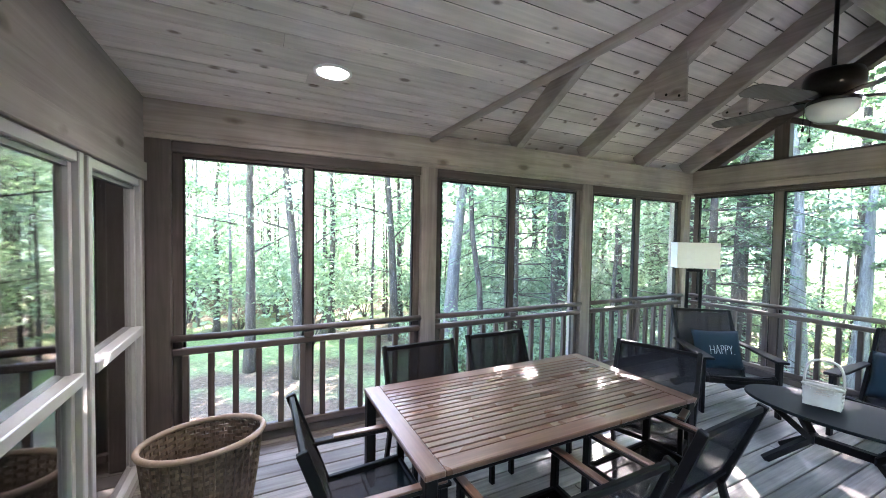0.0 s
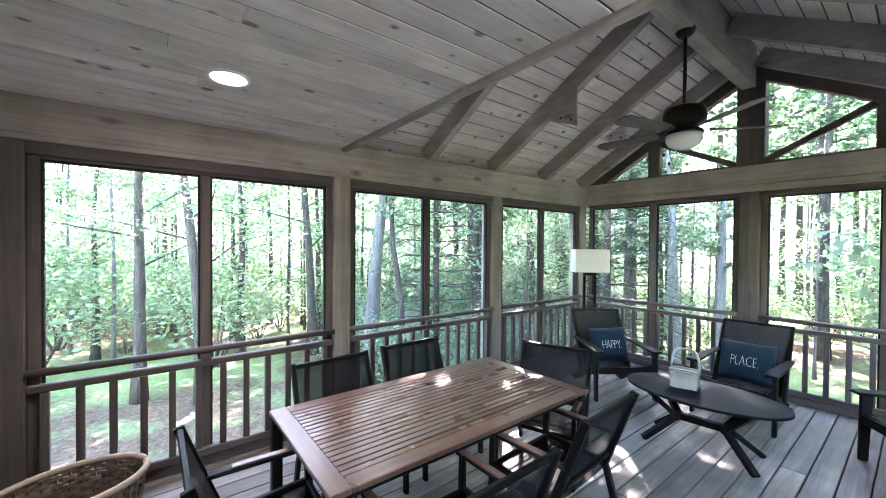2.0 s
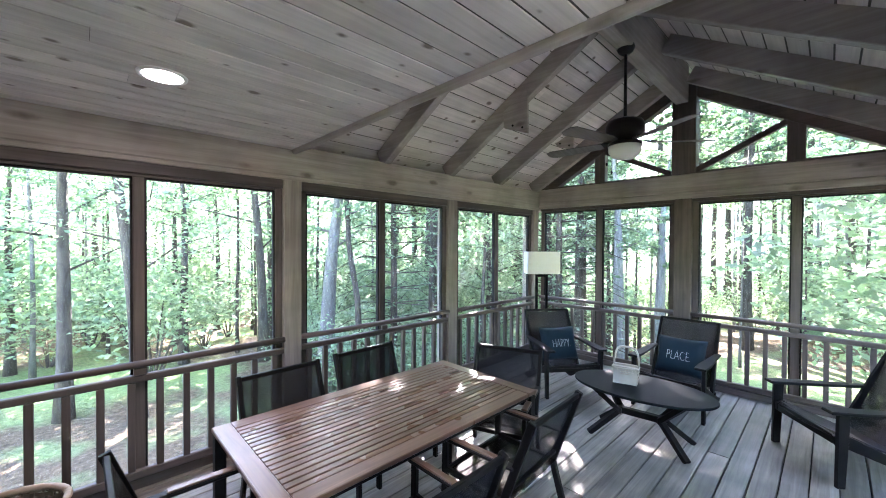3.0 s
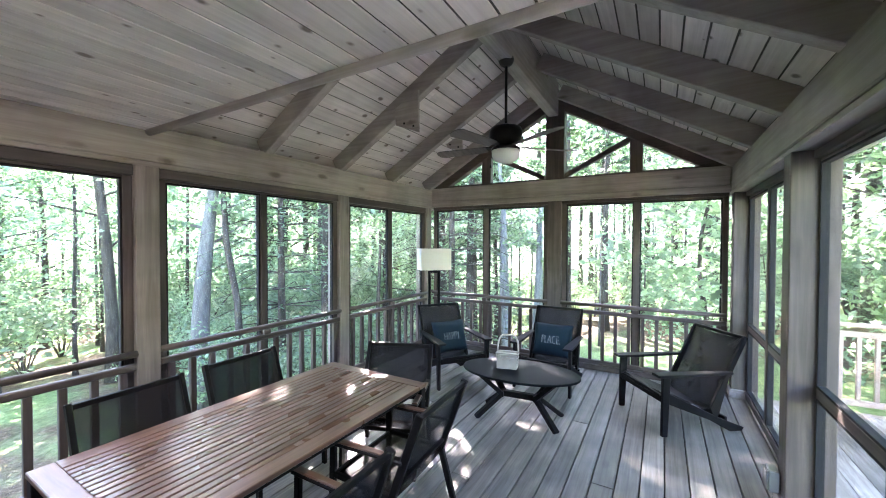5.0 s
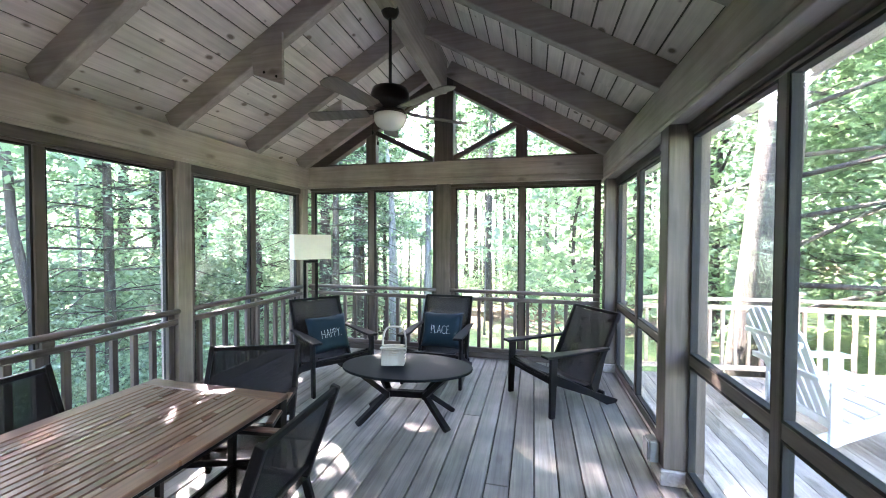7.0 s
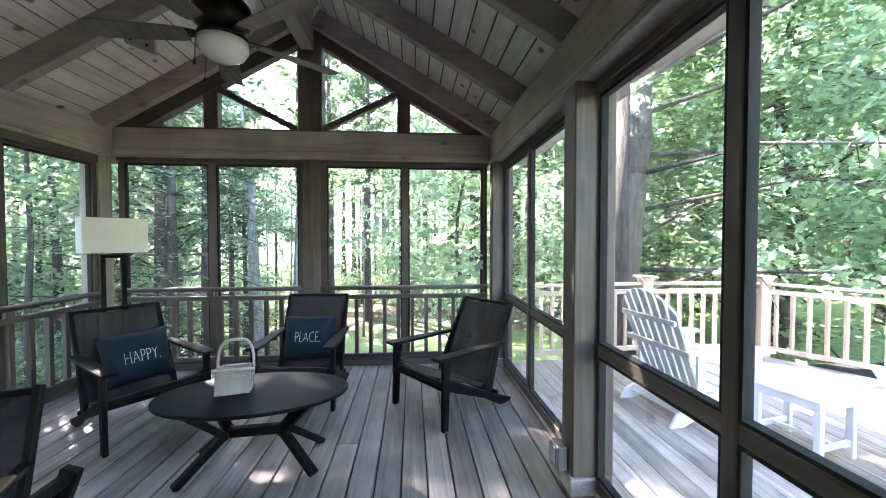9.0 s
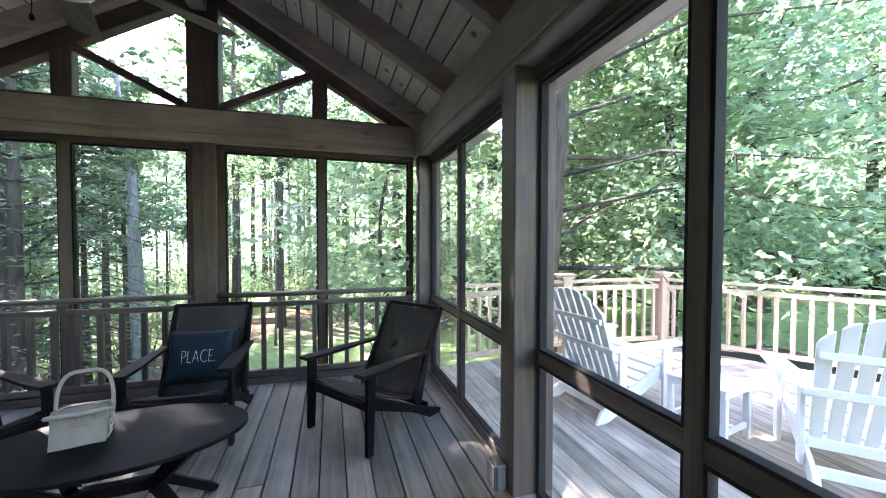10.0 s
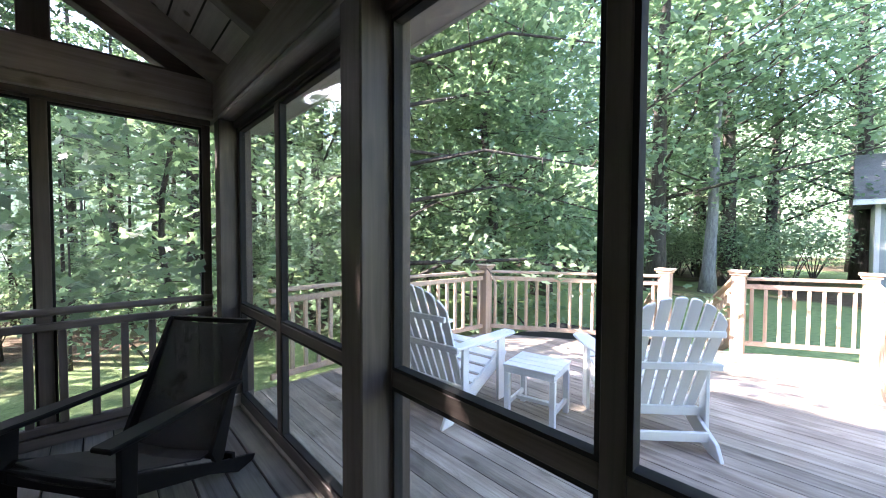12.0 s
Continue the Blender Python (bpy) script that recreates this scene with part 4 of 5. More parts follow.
# ---- lounge chairs: angular black frames with sling ----
def lounge_chair():
    """Origin on the floor midway between the front legs; the chair faces -y."""
    th = empty("lounge_chair")
    w = 0.30
    for s in (-1, 1):
        part("front_leg", extrude_outline([(-0.035, 0), (0.02, 0), (0.045, 0.53), (-0.03, 0.53)], 0.03, "x", s * w - 0.015 + s * 0.022, 0.003), M_LOUNGE, th)
        part("side_rail", extrude_outline([(-0.03, 0.36), (0.02, 0.385), (0.55, 0.13), (0.80, 0.03), (0.78, 0.0), (0.66, 0.0), (0.45, 0.115), (-0.03, 0.305)], 0.03, "x", s * (w - 0.012) - 0.015, 0.004), M_LOUNGE, th)
        part("back_post", extrude_outline([(0.50, 0.13), (0.545, 0.15), (0.64, 0.47), (0.83, 0.85), (0.79, 0.86), (0.59, 0.48), (0.46, 0.22)], 0.028, "x", s * (w - 0.012) - 0.014, 0.003), M_LOUNGE, th)
        part("armrest", extrude_outline([(s * (w - 0.02), 0.66), (s * (w + 0.035), 0.66), (s * (w + 0.06), 0.1), (s * (w + 0.055), -0.085), (s * (w - 0.045), -0.085), (s * (w - 0.05), 0.1)][::s], 0.024, "z", 0.53, 0.006), M_LOUNGE, th)
    part("front_bar", bar((-w, -0.01, 0.33), (w, -0.01, 0.33), 0.028, 0.07, 0.004), M_LOUNGE, th)
    part("back_bar", bar((-w, 0.62, 0.11), (w, 0.62, 0.11), 0.026, 0.05, 0.004), M_LOUNGE, th)
    part("top_bar", bar((-w, 0.81, 0.85), (w, 0.81, 0.85), 0.022, 0.03, 0.004), M_LOUNGE, th)
    ww = w - 0.03
    prof = [(-0.03, 0.355), (0.0, 0.382), (0.12, 0.345), (0.28, 0.275), (0.42, 0.215), (0.50, 0.215), (0.555, 0.29), (0.62, 0.43), (0.70, 0.61), (0.80, 0.845)]
    cut = prof[:6], prof[5:]
    for nm, pr in (("seat", cut[0]), ("backrest", cut[1])):
        rows = [[(x, y, z - 0.02 * (1 - (x / ww) ** 2)) for x in (-ww, -0.15, 0, 0.15, ww)] for y, z in pr]
        part(nm, sheet(rows, 0.007), M_LSLING, th, "brown-grey woven sling")
    return tagged(th, "black angular lounge chair with a grey-brown sling, on the porch floor", "lounge chair", "lounge chairs")


def face(fx, fy):
    """Turn so that local -y looks along (fx, fy)."""
    return math.degrees(math.atan2(fx, -fy))


lounge0 = lounge_chair()
L_HAPPY = (4.18, 1.90, 0, 0, 0, face(-0.60, -0.80))
L_PLACE = (4.485, 1.045, 0, 0, 0, face(-1.0, 0.02))
L_EMPTY = (4.31, 0.01, 0, 0, 0, face(-0.595, 0.804))
lounge0.matrix_world = pose(*L_HAPPY)
copy_thing(lounge0, pose(*L_PLACE))
copy_thing(lounge0, pose(*L_EMPTY))


# ---- pillows with lettering ----
def pillow(word, m):
    th = empty("throw_pillow", m)
    bm = bmesh.new()
    n = 14
    w, h, t = 0.245, 0.205, 0.08
    for side in (1, -1):
        g = []
        for i in range(n + 1):
            row = []
            for j in range(n + 1):
                u, v = -1 + 2 * i / n, -1 + 2 * j / n
                pinch = 1 - 0.07 * (1 - u * u) * abs(v) - 0.07 * (1 - v * v) * abs(u)
                k = ((1 - u ** 4) * (1 - v ** 4)) ** 0.55
                row.append(bm.verts.new((u * w * pinch, side * t * k * -1, v * h * pinch + 0.006 * math.sin(5 * u + 3 * v) * k)))
            g.append(row)
        for i in range(n):
            for j in range(n):
                f = (g[i][j], g[i + 1][j], g[i + 1][j + 1], g[i][j + 1])
                bm.faces.new(f if side > 0 else f[::-1])
    bmesh.ops.remove_doubles(bm, verts=bm.verts, dist=0.0005)
    cushion = part("cushion", bm, M_PILLOW, th, smooth=True)
    cu = bpy.data.curves.new("lettering", "FONT")
    cu.body, cu.size, cu.align_x, cu.align_y, cu.extrude, cu.offset = word, 0.125, "CENTER", "CENTER", 0.0015, -0.0042
    tmp = new("lettering_curve", cu)
    me = bpy.data.meshes.new_from_object(tmp.evaluated_get(bpy.context.evaluated_depsgraph_get()))
    bpy.data.objects.remove(tmp)
    bm = bmesh.new()
    bm.from_mesh(me)
    bpy.data.meshes.remove(me)
    bmesh.ops.transform(bm, matrix=pose(0.0, 0, -0.01, 90, 0, 0) @ Matrix.Diagonal((0.62, 1.15, 1, 1)), verts=bm.verts)
    for v in bm.verts:
        u, q = v.co.x / w, v.co.z / h
        v.co.y += -t * (max(0, (1 - u ** 4) * (1 - q ** 4))) ** 0.55 - 0.002
    part("lettering", bm, M_TEXT, cushion, "thin white capital letters")
    return tagged(th, "deep blue pillow lettered %s on the lounge chair" % word, "pillow", "throw pillows")


pillow("HAPPY.", pose(*L_HAPPY) @ pose(0.02, 0.455, 0.495, -18, 0, 6))
pillow("PLACE.", pose(*L_PLACE) @ pose(0.0, 0.465, 0.50, -18, 0, 0))

# ---- oval coffee table on crossed legs ----
CTM = pose(3.755, 1.06, 0, 0, 0, -84)
ct = empty("coffee_table", CTM)
oval = [(0.575 * math.cos(2 * math.pi * k / 56), 0.345 * math.sin(2 * math.pi * k / 56)) for k in range(56)]
part("tabletop", extrude_outline(oval, 0.022, "z", 0.442, 0.004), M_TOPGREY, ct)
for sx in (-1, 1):
    for sy in (-1, 1):
        part("leg", bar((sx * 0.385, sy * 0.195, 0.002), (sx * 0.17, sy * 0.035, 0.215), 0.055, 0.042, 0.005), M_LOUNGE, ct)
        part("upper_arm", bar((sx * 0.17, sy * 0.035, 0.215), (sx * 0.36, sy * 0.19, 0.441), 0.055, 0.042, 0.005), M_LOUNGE, ct)
part("stretcher", bar((-0.19, 0, 0.215), (0.19, 0, 0.215), 0.06, 0.055, 0.006), M_LOUNGE, ct)
for sx in (-1, 1):
    part("stretcher", bar((sx * 0.17, -0.06, 0.215), (sx * 0.17, 0.06, 0.215), 0.05, 0.055, 0.006), M_LOUNGE, ct)
tagged(ct, "charcoal oval coffee table on crossed black legs", "coffee table")

# ---- caddy of folded napkins on the coffee table ----
cad = empty("napkin_basket", pose(3.80, 1.20, 0.465, 0, 0, 14 - 90) @ Matrix.Diagonal((0.82, 0.9, 0.9, 1)))
part("bottom", box(-0.125, 0.125, -0.075, 0.075, 0.0, 0.01, 0.003), M_CREAM, cad)
rim = [(0.135 * math.copysign(abs(math.cos(a)) ** 0.5, math.cos(a)), 0.085 * math.copysign(abs(math.sin(a)) ** 0.5, math.sin(a))) for a in [2 * math.pi * k / 40 for k in range(41)]]
for h, f in ((0.012, 0.93), (0.045, 0.95), (0.08, 0.97), (0.115, 0.99), (0.15, 1.0)):
    part("wire_ring", tube([(x * f, y * f, h) for x, y in rim], 0.0035 if h < 0.14 else 0.006, 6), M_CREAM, cad, "", True)
for k in range(0, 40, 2):
    x, y = rim[k]
    part("wire", tube([(x * 0.93, y * 0.93, 0.008), (x, y, 0.15)], 0.0028, 5), M_CREAM, cad)
for s, tip in ((1, 8), (-1, -72)):
    ca, sa = math.cos(math.radians(tip)), math.sin(math.radians(tip))
    arc = [(0.128 * math.copysign(abs(math.cos(a)) ** 0.55, math.cos(a)), 0.20 * math.sin(a) ** 0.75) for a in [math.pi * k / 18 for k in range(19)]]
    part("handle", tube([(x, s * 0.03 + r * sa, 0.145 + r * ca) for x, r in arc], 0.0105, 8), M_CREAM, cad, "pale bentwood handle", True)
card = [[Vector((x, -0.118 + 0.30 * z + 0.004 * math.sin(x * 30), z)) for x in (-0.12, -0.06, 0.0, 0.06, 0.12)] for z in (0.004, 0.06, 0.12, 0.185)]
napkin = part("napkin", sheet(card, 0.012), M_LINEN, cad, "folded oatmeal linen napkin leaning on the front")
for k in range(3):
    part("print_line", bar((-0.05 + 0.012 * k, -0.127 + 0.30 * (0.10 + 0.018 * k), 0.10 + 0.018 * k), (0.05 - 0.012 * k, -0.127 + 0.30 * (0.10 + 0.018 * k), 0.10 + 0.018 * k), 0.004, 0.003, 0), M_RIM, napkin, "faint tan print")
part("napkin_stack", box(-0.10, 0.10, -0.045, 0.06, 0.012, 0.125, 0.012), M_CREAM, cad, "folded cream napkins")
tagged(cad, "cream wire basket of folded napkins on the coffee table", "basket")

# ---- lamp in the corner ----
lamp = empty("floor_lamp", pose(5.065, 2.86, 0, 0, 0, -41))
part("base", box(-0.13, 0.13, -0.10, 0.10, 0.0, 0.025, 0.004), M_LOUNGE, lamp)
for s in (-1, 1):
    part("upright", box(s * 0.075 - 0.017, s * 0.075 + 0.017, -0.017, 0.017, 0.025, 1.255, 0.003), M_LOUNGE, lamp)
part("cross_bar", box(-0.092, 0.092, -0.018, 0.018, 1.256, 1.29, 0.003), M_LOUNGE, lamp)
part("stem", lathe([(0.012, 1.29), (0.012, 1.40)], 10), M_FAN, lamp)
bm = bmesh.new()
for q in ((-0.235, 0.235, -0.12, -0.116), (-0.235, 0.235, 0.116, 0.12), (-0.235, -0.231, -0.116, 0.116), (0.231, 0.235, -0.116, 0.116)):
    box(*q, 1.305, 1.625, 0, bm)
shade = part("shade", bm, M_SHADE, lamp, "white rectangular linen shade")
part("shade_ring", bar((-0.230, 0, 1.40), (0.230, 0, 1.40), 0.008, 0.004, 0), M_FAN, shade)
tagged(lamp, "black open-frame lamp with a white rectangular shade", "lamp")

# ---- ceiling fan ----
fan = empty("ceiling_fan", pose(3.71, RIDGE_Y, 0.03))
part("canopy", lathe([(0.075, 3.50), (0.078, 3.475), (0.06, 3.44), (0.03, 3.42)], 20), M_FAN, fan, smooth=True)
part("downrod", lathe([(0.014, 2.83), (0.014, 3.43)], 10), M_FAN, fan, smooth=True)
part("motor", lathe([(0.03, 2.86), (0.07, 2.84), (0.15, 2.815), (0.165, 2.77), (0.165, 2.71), (0.14, 2.675), (0.09, 2.655), (0.09, 2.63)], 28), M_FAN, fan, smooth=True)
part("light_fitter", lathe([(0.06, 2.63), (0.14, 2.625), (0.145, 2.595)], 24), M_FAN, fan, smooth=True)
part("bowl", lathe([(0.14, 2.60), (0.138, 2.55), (0.115, 2.51), (0.07, 2.485), (0.02, 2.478)], 24), M_MILK, fan, "white opal glass bowl", True)
for dx, ln in ((0.05, 0.20), (-0.06, 0.14)):
    chain = part("pull_chain", tube([(dx, 0.13, 2.60), (dx, 0.135, 2.60 - ln)], 0.0022, 5), M_FAN, fan)
    part("chain_pull", lathe([(0.004, 0.0), (0.011, -0.012), (0.009, -0.028), (0.003, -0.034)], 10, pose(dx, 0.135, 2.60 - ln)), M_FAN, chain)
for k in range(5):
    a = math.radians(-51 + 72 * k)
    c, s_ = math.cos(a), math.sin(a)
    m = Matrix.Translation((0, 0, 2.625)) @ Matrix.Rotation(a, 4, "Z") @ Matrix.Rotation(radians(11), 4, "X")
    out = [(0.20, -0.05), (0.24, -0.062), (0.70, -0.078), (0.745, -0.05), (0.755, 0.0), (0.745, 0.05), (0.70, 0.078), (0.24, 0.062), (0.20, 0.05)]
    bl = part("blade", extrude_outline(out, 0.008, "z", 0.0, 0.002, None, m), M_BLADE, fan, "weathered grey blade")
    part("blade_iron", extrude_outline([(0.12, -0.02), (0.22, -0.045), (0.27, -0.02), (0.27, 0.02), (0.22, 0.045), (0.12, 0.02)], 0.008, "z", 0.009, 0.002, None, m), M_FAN, bl)
tagged(fan, "bronze five-blade ceiling fan with a white bowl light", "ceiling fan")

# ---- recessed light in the low ceiling ----
LX, LY = 0.453, 2.195
lm = pose(LX, LY, Z_FLAT - 0.001)
rl = empty("recessed_light", lm)
part("trim_ring", lathe([(0.105, 0.0), (0.103, -0.008), (0.085, -0.010), (0.08, 0.0)], 32), M_WHITE, rl, "white trim ring", True)
part("lens", lathe([(0.082, -0.002), (0.08, -0.0085), (0.02, -0.009)], 32), M_GLOW, rl, "bright frosted lens")
tagged(rl, "lit round recessed light in the board ceiling", "recessed light")
bulb = new("recessed_glow", bpy.data.lights.new("recessed_glow", "SPOT"))
bulb.data.energy, bulb.data.spot_size, bulb.data.spot_blend, bulb.data.shadow_soft_size, bulb.data.color = 4, radians(140), 1.0, 0.06, (1, 0.92, 0.82)
bulb.matrix_world = lm @ pose(0, 0, -0.02)

# ---- woven basket by the house wall ----
bk = empty("laundry_basket", pose(-0.20, 2.53, 0, 0, 0, 12))
H_B, NB = 0.46, 22
def basket_r(a, z):
    k = 0.80 + 0.20 * (z / H_B) ** 0.8
    return 0.305 * k * math.cos(a), 0.225 * k * math.sin(a)
bm = bmesh.new()
seg = 72
for row in range(NB):
    z0, z1 = H_B * row / NB, H_B * (row + 0.93) / NB
    for q in range(36):
        pts = []
        for k in range(4):
            a = 2 * math.pi * (q * 2 + k * 2 / 3) / seg
            wv = 1 + 0.022 * math.cos(math.pi * (q + row) + math.pi * (k / 3 - 0.5)) * 1.0
            x0, y0 = basket_r(a, z0)
            x1, y1 = basket_r(a, z1)
            pts.append(((x0 * wv, y0 * wv, z0), (x1 * wv, y1 * wv, z1), (x1 * (wv - 0.014), y1 * (wv - 0.014), z1), (x0 * (wv - 0.014), y0 * (wv - 0.014), z0)))
        vs = [[bm.verts.new(c) for c in p] for p in pts]
        for a_, b_ in zip(vs, vs[1:]):
            for k in range(4):
                bm.faces.new((a_[k], b_[k], b_[(k + 1) % 4], a_[(k + 1) % 4]))
part("weave", bm, M_WICKER, bk)["kind"] = "stuff"
bm = bmesh.new()
for q in range(36):
    a = 2 * math.pi * (q * 2 + 1) / seg
    p = [Vector((*basket_r(a, z), z)) * 1.0 for z in (0.0, H_B * 0.5, H_B)]
    tube(p, [0.008] * 3, 4, bm)
part("stake_weave", bm, M_WICKER, bk)["kind"] = "stuff"
rim = [(*[1.02 * c for c in basket_r(2 * math.pi * k / 48, H_B)], H_B + 0.0) for k in range(49)]
part("rim", tube(rim, 0.017, 8, flat=1.0), M_RIM, bk, "lighter wrapped rim", True)
part("bottom", extrude_outline([basket_r(2 * math.pi * k / 40, 0) for k in range(40)], 0.012, "z", 0.004), M_WICKER, bk)
tagged(bk, "large oval woven splint basket standing on the floor", "basket")

# ---- electrical box at the foot of the screen wall post ----
eb = empty("outlet_box", pose(3.39, YS + 0.005, 0))
case = part("body", box(-0.055, 0.055, 0.0, 0.06, 0.11, 0.25, 0.008), M_GREYBOX, eb)
part("cover", box(-0.048, 0.048, 0.061, 0.072, 0.118, 0.242, 0.006), M_GREYBOX, case, "hinged grey cover")
tagged(eb, "grey weatherproof outlet box at the post's foot", "outlet box")


# ---- deck outside ----
def deck_east(y):
    pts = ((-1.0, 5.85), (-3.02, 6.0), (-4.5, 5.85), (-6.85, 1.85))
    for (ya, xa), (yb, xb) in zip(pts, pts[1:]):
        if ya >= y >= yb:
            return xa + (xb - xa) * (ya - y) / (ya - yb)
    return 5.85 if y > -1 else 1.85


deck = tagged(empty("deck"), "weathered grey-brown deck of long boards", "deck", kind="structure")
y = -1.09
while y > -6.8:
    yb = y - 0.146
    xw0 = 1.80 if y < -6.2 else -3.2
    e0, e1 = deck_east(y), deck_east(yb)
    if e1 - xw0 > 0.15:
        bm = bmesh.new()
        extrude_outline([(xw0, y), (xw0, yb), (e1, yb), (e0, y)], 0.03, "z", DECK - 0.03, 0.0, bm)
        part("board", bm, M_DECK, deck)
    y -= 0.152
# solid black slab stands in for the shade between the deck boards
structure("deck_gap_slab", box(-3.2, 5.6, -6.2, -1.05, DECK - 0.25, DECK - 0.05, 0), M_DARK, "near-black slab that puts shade in the deck's gaps", "deck frame")


def deck_rail(p, q, drop=0.0):
    th = empty("deck_railing")
    p, q = Vector((*p, DECK)), Vector((*q, DECK - drop))
    for z, w, h in ((0.955, 0.09, 0.036), (0.855, 0.04, 0.06), (0.12, 0.04, 0.06)):
        part({0.955: "cap_rail", 0.855: "upper_rail", 0.12: "lower_rail"}[z], bar(p + Vector((0, 0, z)), q + Vector((0, 0, z)), w, h, 0.005), M_DECKRAIL, th)
    n = max(2, round((q - p).length / 0.15))
    first = None
    for i in range(n):
        c = p.lerp(q, (i + 0.5) / n)
        if first is None:
            ob = first = part("baluster", box(-0.018, 0.018, -0.018, 0.018, 0.151, 0.824, 0.002), M_DECKRAIL_Z, th)
        else:
            ob = new("baluster", first.data)
            ob.parent = th
        ob.location = c
    return tagged(th, "sunlit cedar deck railing with square balusters", "railing", "deck railings", "structure")


def deck_post(x, y):
    th = empty("deck_post", pose(x, y, 0))
    part("shaft", box(-0.07, 0.07, -0.07, 0.07, DECK - 0.6, DECK + 1.02, 0.005), M_DECKRAIL_Z, th)
    part("collar", box(-0.088, 0.088, -0.088, 0.088, DECK + 1.0, DECK + 1.03, 0.004), M_DECKRAIL, th)
    part("cap", box(-0.11, 0.11, -0.11, 0.11, DECK + 1.031, DECK + 1.062, 0.01), M_DECKRAIL, th)
    tagged(th, "square cedar deck post with a flat cap", "post", "deck posts", "structure")


DP = dict(z=(5.80, -1.25), a=(5.95, -2.97), b=(5.83, -4.5), c=(3.73, -5.78), d=(3.0, -6.2), e=(1.85, -6.85), f=(1.80, -4.9))
for k in "abcde":
    deck_post(*DP[k])
for u, v in ("za", "ab", "bc", "de", "ef"):
    a, b = Vector(DP[u]), Vector(DP[v])
    t = (b - a).normalized() * 0.07
    deck_rail(a + t, b - t)
# steps down to the lawn, between the two stair posts
sd = (Vector(DP["d"]) - Vector(DP["c"])).normalized()
so = Vector((-sd.y, sd.x)) if Vector((-sd.y, sd.x)).y < 0 else Vector((sd.y, -sd.x))
for k, nm in (("c", 1), ("d", -1)):
    p = Vector(DP[k]) + so * 0.08
    deck_rail(p, p + so * 1.0, 0.55)
for i in range(3):
    a, b = Vector(DP["c"]) + so * (0.1 + 0.28 * i), Vector(DP["d"]) + so * (0.1 + 0.28 * i)
    o = so * 0.27
    bm = extrude_outline([tuple(a), tuple(b), tuple(b + o), tuple(a + o)], 0.04, "z", DECK - 0.18 * (i + 1), 0.003)
    structure("step_%d" % (i + 1), bm, M_DECK, "weathered wooden deck step", "step")


# ---- white adirondack chairs ----
def adirondack():
    """Origin on the deck midway between the rear tails; the chair faces +y."""
    th = empty("adirondack_chair")
    for s in (-1, 1):
        part("side_board", extrude_outline([(0.0, 0.0), (0.12, 0.0), (0.80, 0.30), (0.86, 0.36), (0.80, 0.40), (0.70, 0.37), (0.05, 0.09)], 0.026, "x", s * 0.27 - 0.013, 0.004), M_WHITE, th)
        part("front_leg", box(s * 0.30 - 0.013, s * 0.30 + 0.013, 0.68, 0.78, 0, 0.54, 0.004), M_WHITE, th)
        part("rear_leg", box(s * 0.30 - 0.013, s * 0.30 + 0.013, 0.20, 0.27, 0.08, 0.54, 0.004), M_WHITE, th)
        part("armrest", extrude_outline([(s * 0.26, 0.10), (s * 0.33, 0.10), (s * 0.39, 0.5), (s * 0.39, 0.80), (s * 0.36, 0.84), (s * 0.27, 0.84), (s * 0.245, 0.5)][::s], 0.022, "z", 0.541, 0.005), M_WHITE, th)
    for i in range(6):
        yy = 0.30 + 0.09 * i
        zz = 0.165 + 0.042 * i + 0.005
        part("seat_slat", bar((-0.28, yy, zz + 0.04), (0.28, yy, zz + 0.04), 0.078, 0.018, 0.004, (0, -0.42, 1)), M_WHITE, th)
    lean, count = 0.40, 7
    z0 = 0.16
    for i in range(count):
        # slats splay from the seat to an arched top
        c = (i - 3) * (1 / 3)
        low, high, hw = c * 0.222, c * 0.262, 0.0335
        arch = lambda x: 0.725 + math.sqrt(0.335 ** 2 - x * x)
        pts = [(low - hw * 0.86, z0), (low + hw * 0.86, z0)]
        pts += [(high + hw * k, arch(high + hw * k) - (0.008 if abs(k) == 1 else 0)) for k in (1, 0.6, 0, -0.6, -1)]
        m = Matrix.Translation((0, 0.29, z0)) @ Matrix.Rotation(math.atan(lean), 4, "X") @ Matrix.Translation((0, 0, -z0))
        part("back_slat", extrude_outline(pts, 0.018, "y", 0.0, 0.003, None, m), M_WHITE, th)
    for z, ww, hh in ((0.21, 0.27, 0.06), (0.545, 0.33, 0.045), (0.77, 0.285, 0.04)):
        yy = 0.29 - (z - z0) * lean - 0.022
        part("back_rail", bar((-ww, yy, z), (ww, yy, z), 0.024, hh, 0.004), M_WHITE, th)
    part("rear_stretcher", bar((-0.26, 0.12, 0.10), (0.26, 0.12, 0.10), 0.024, 0.06, 0.004), M_WHITE, th)
    return tagged(th, "white slatted adirondack chair standing on the deck", "adirondack chair", "adirondack chairs")


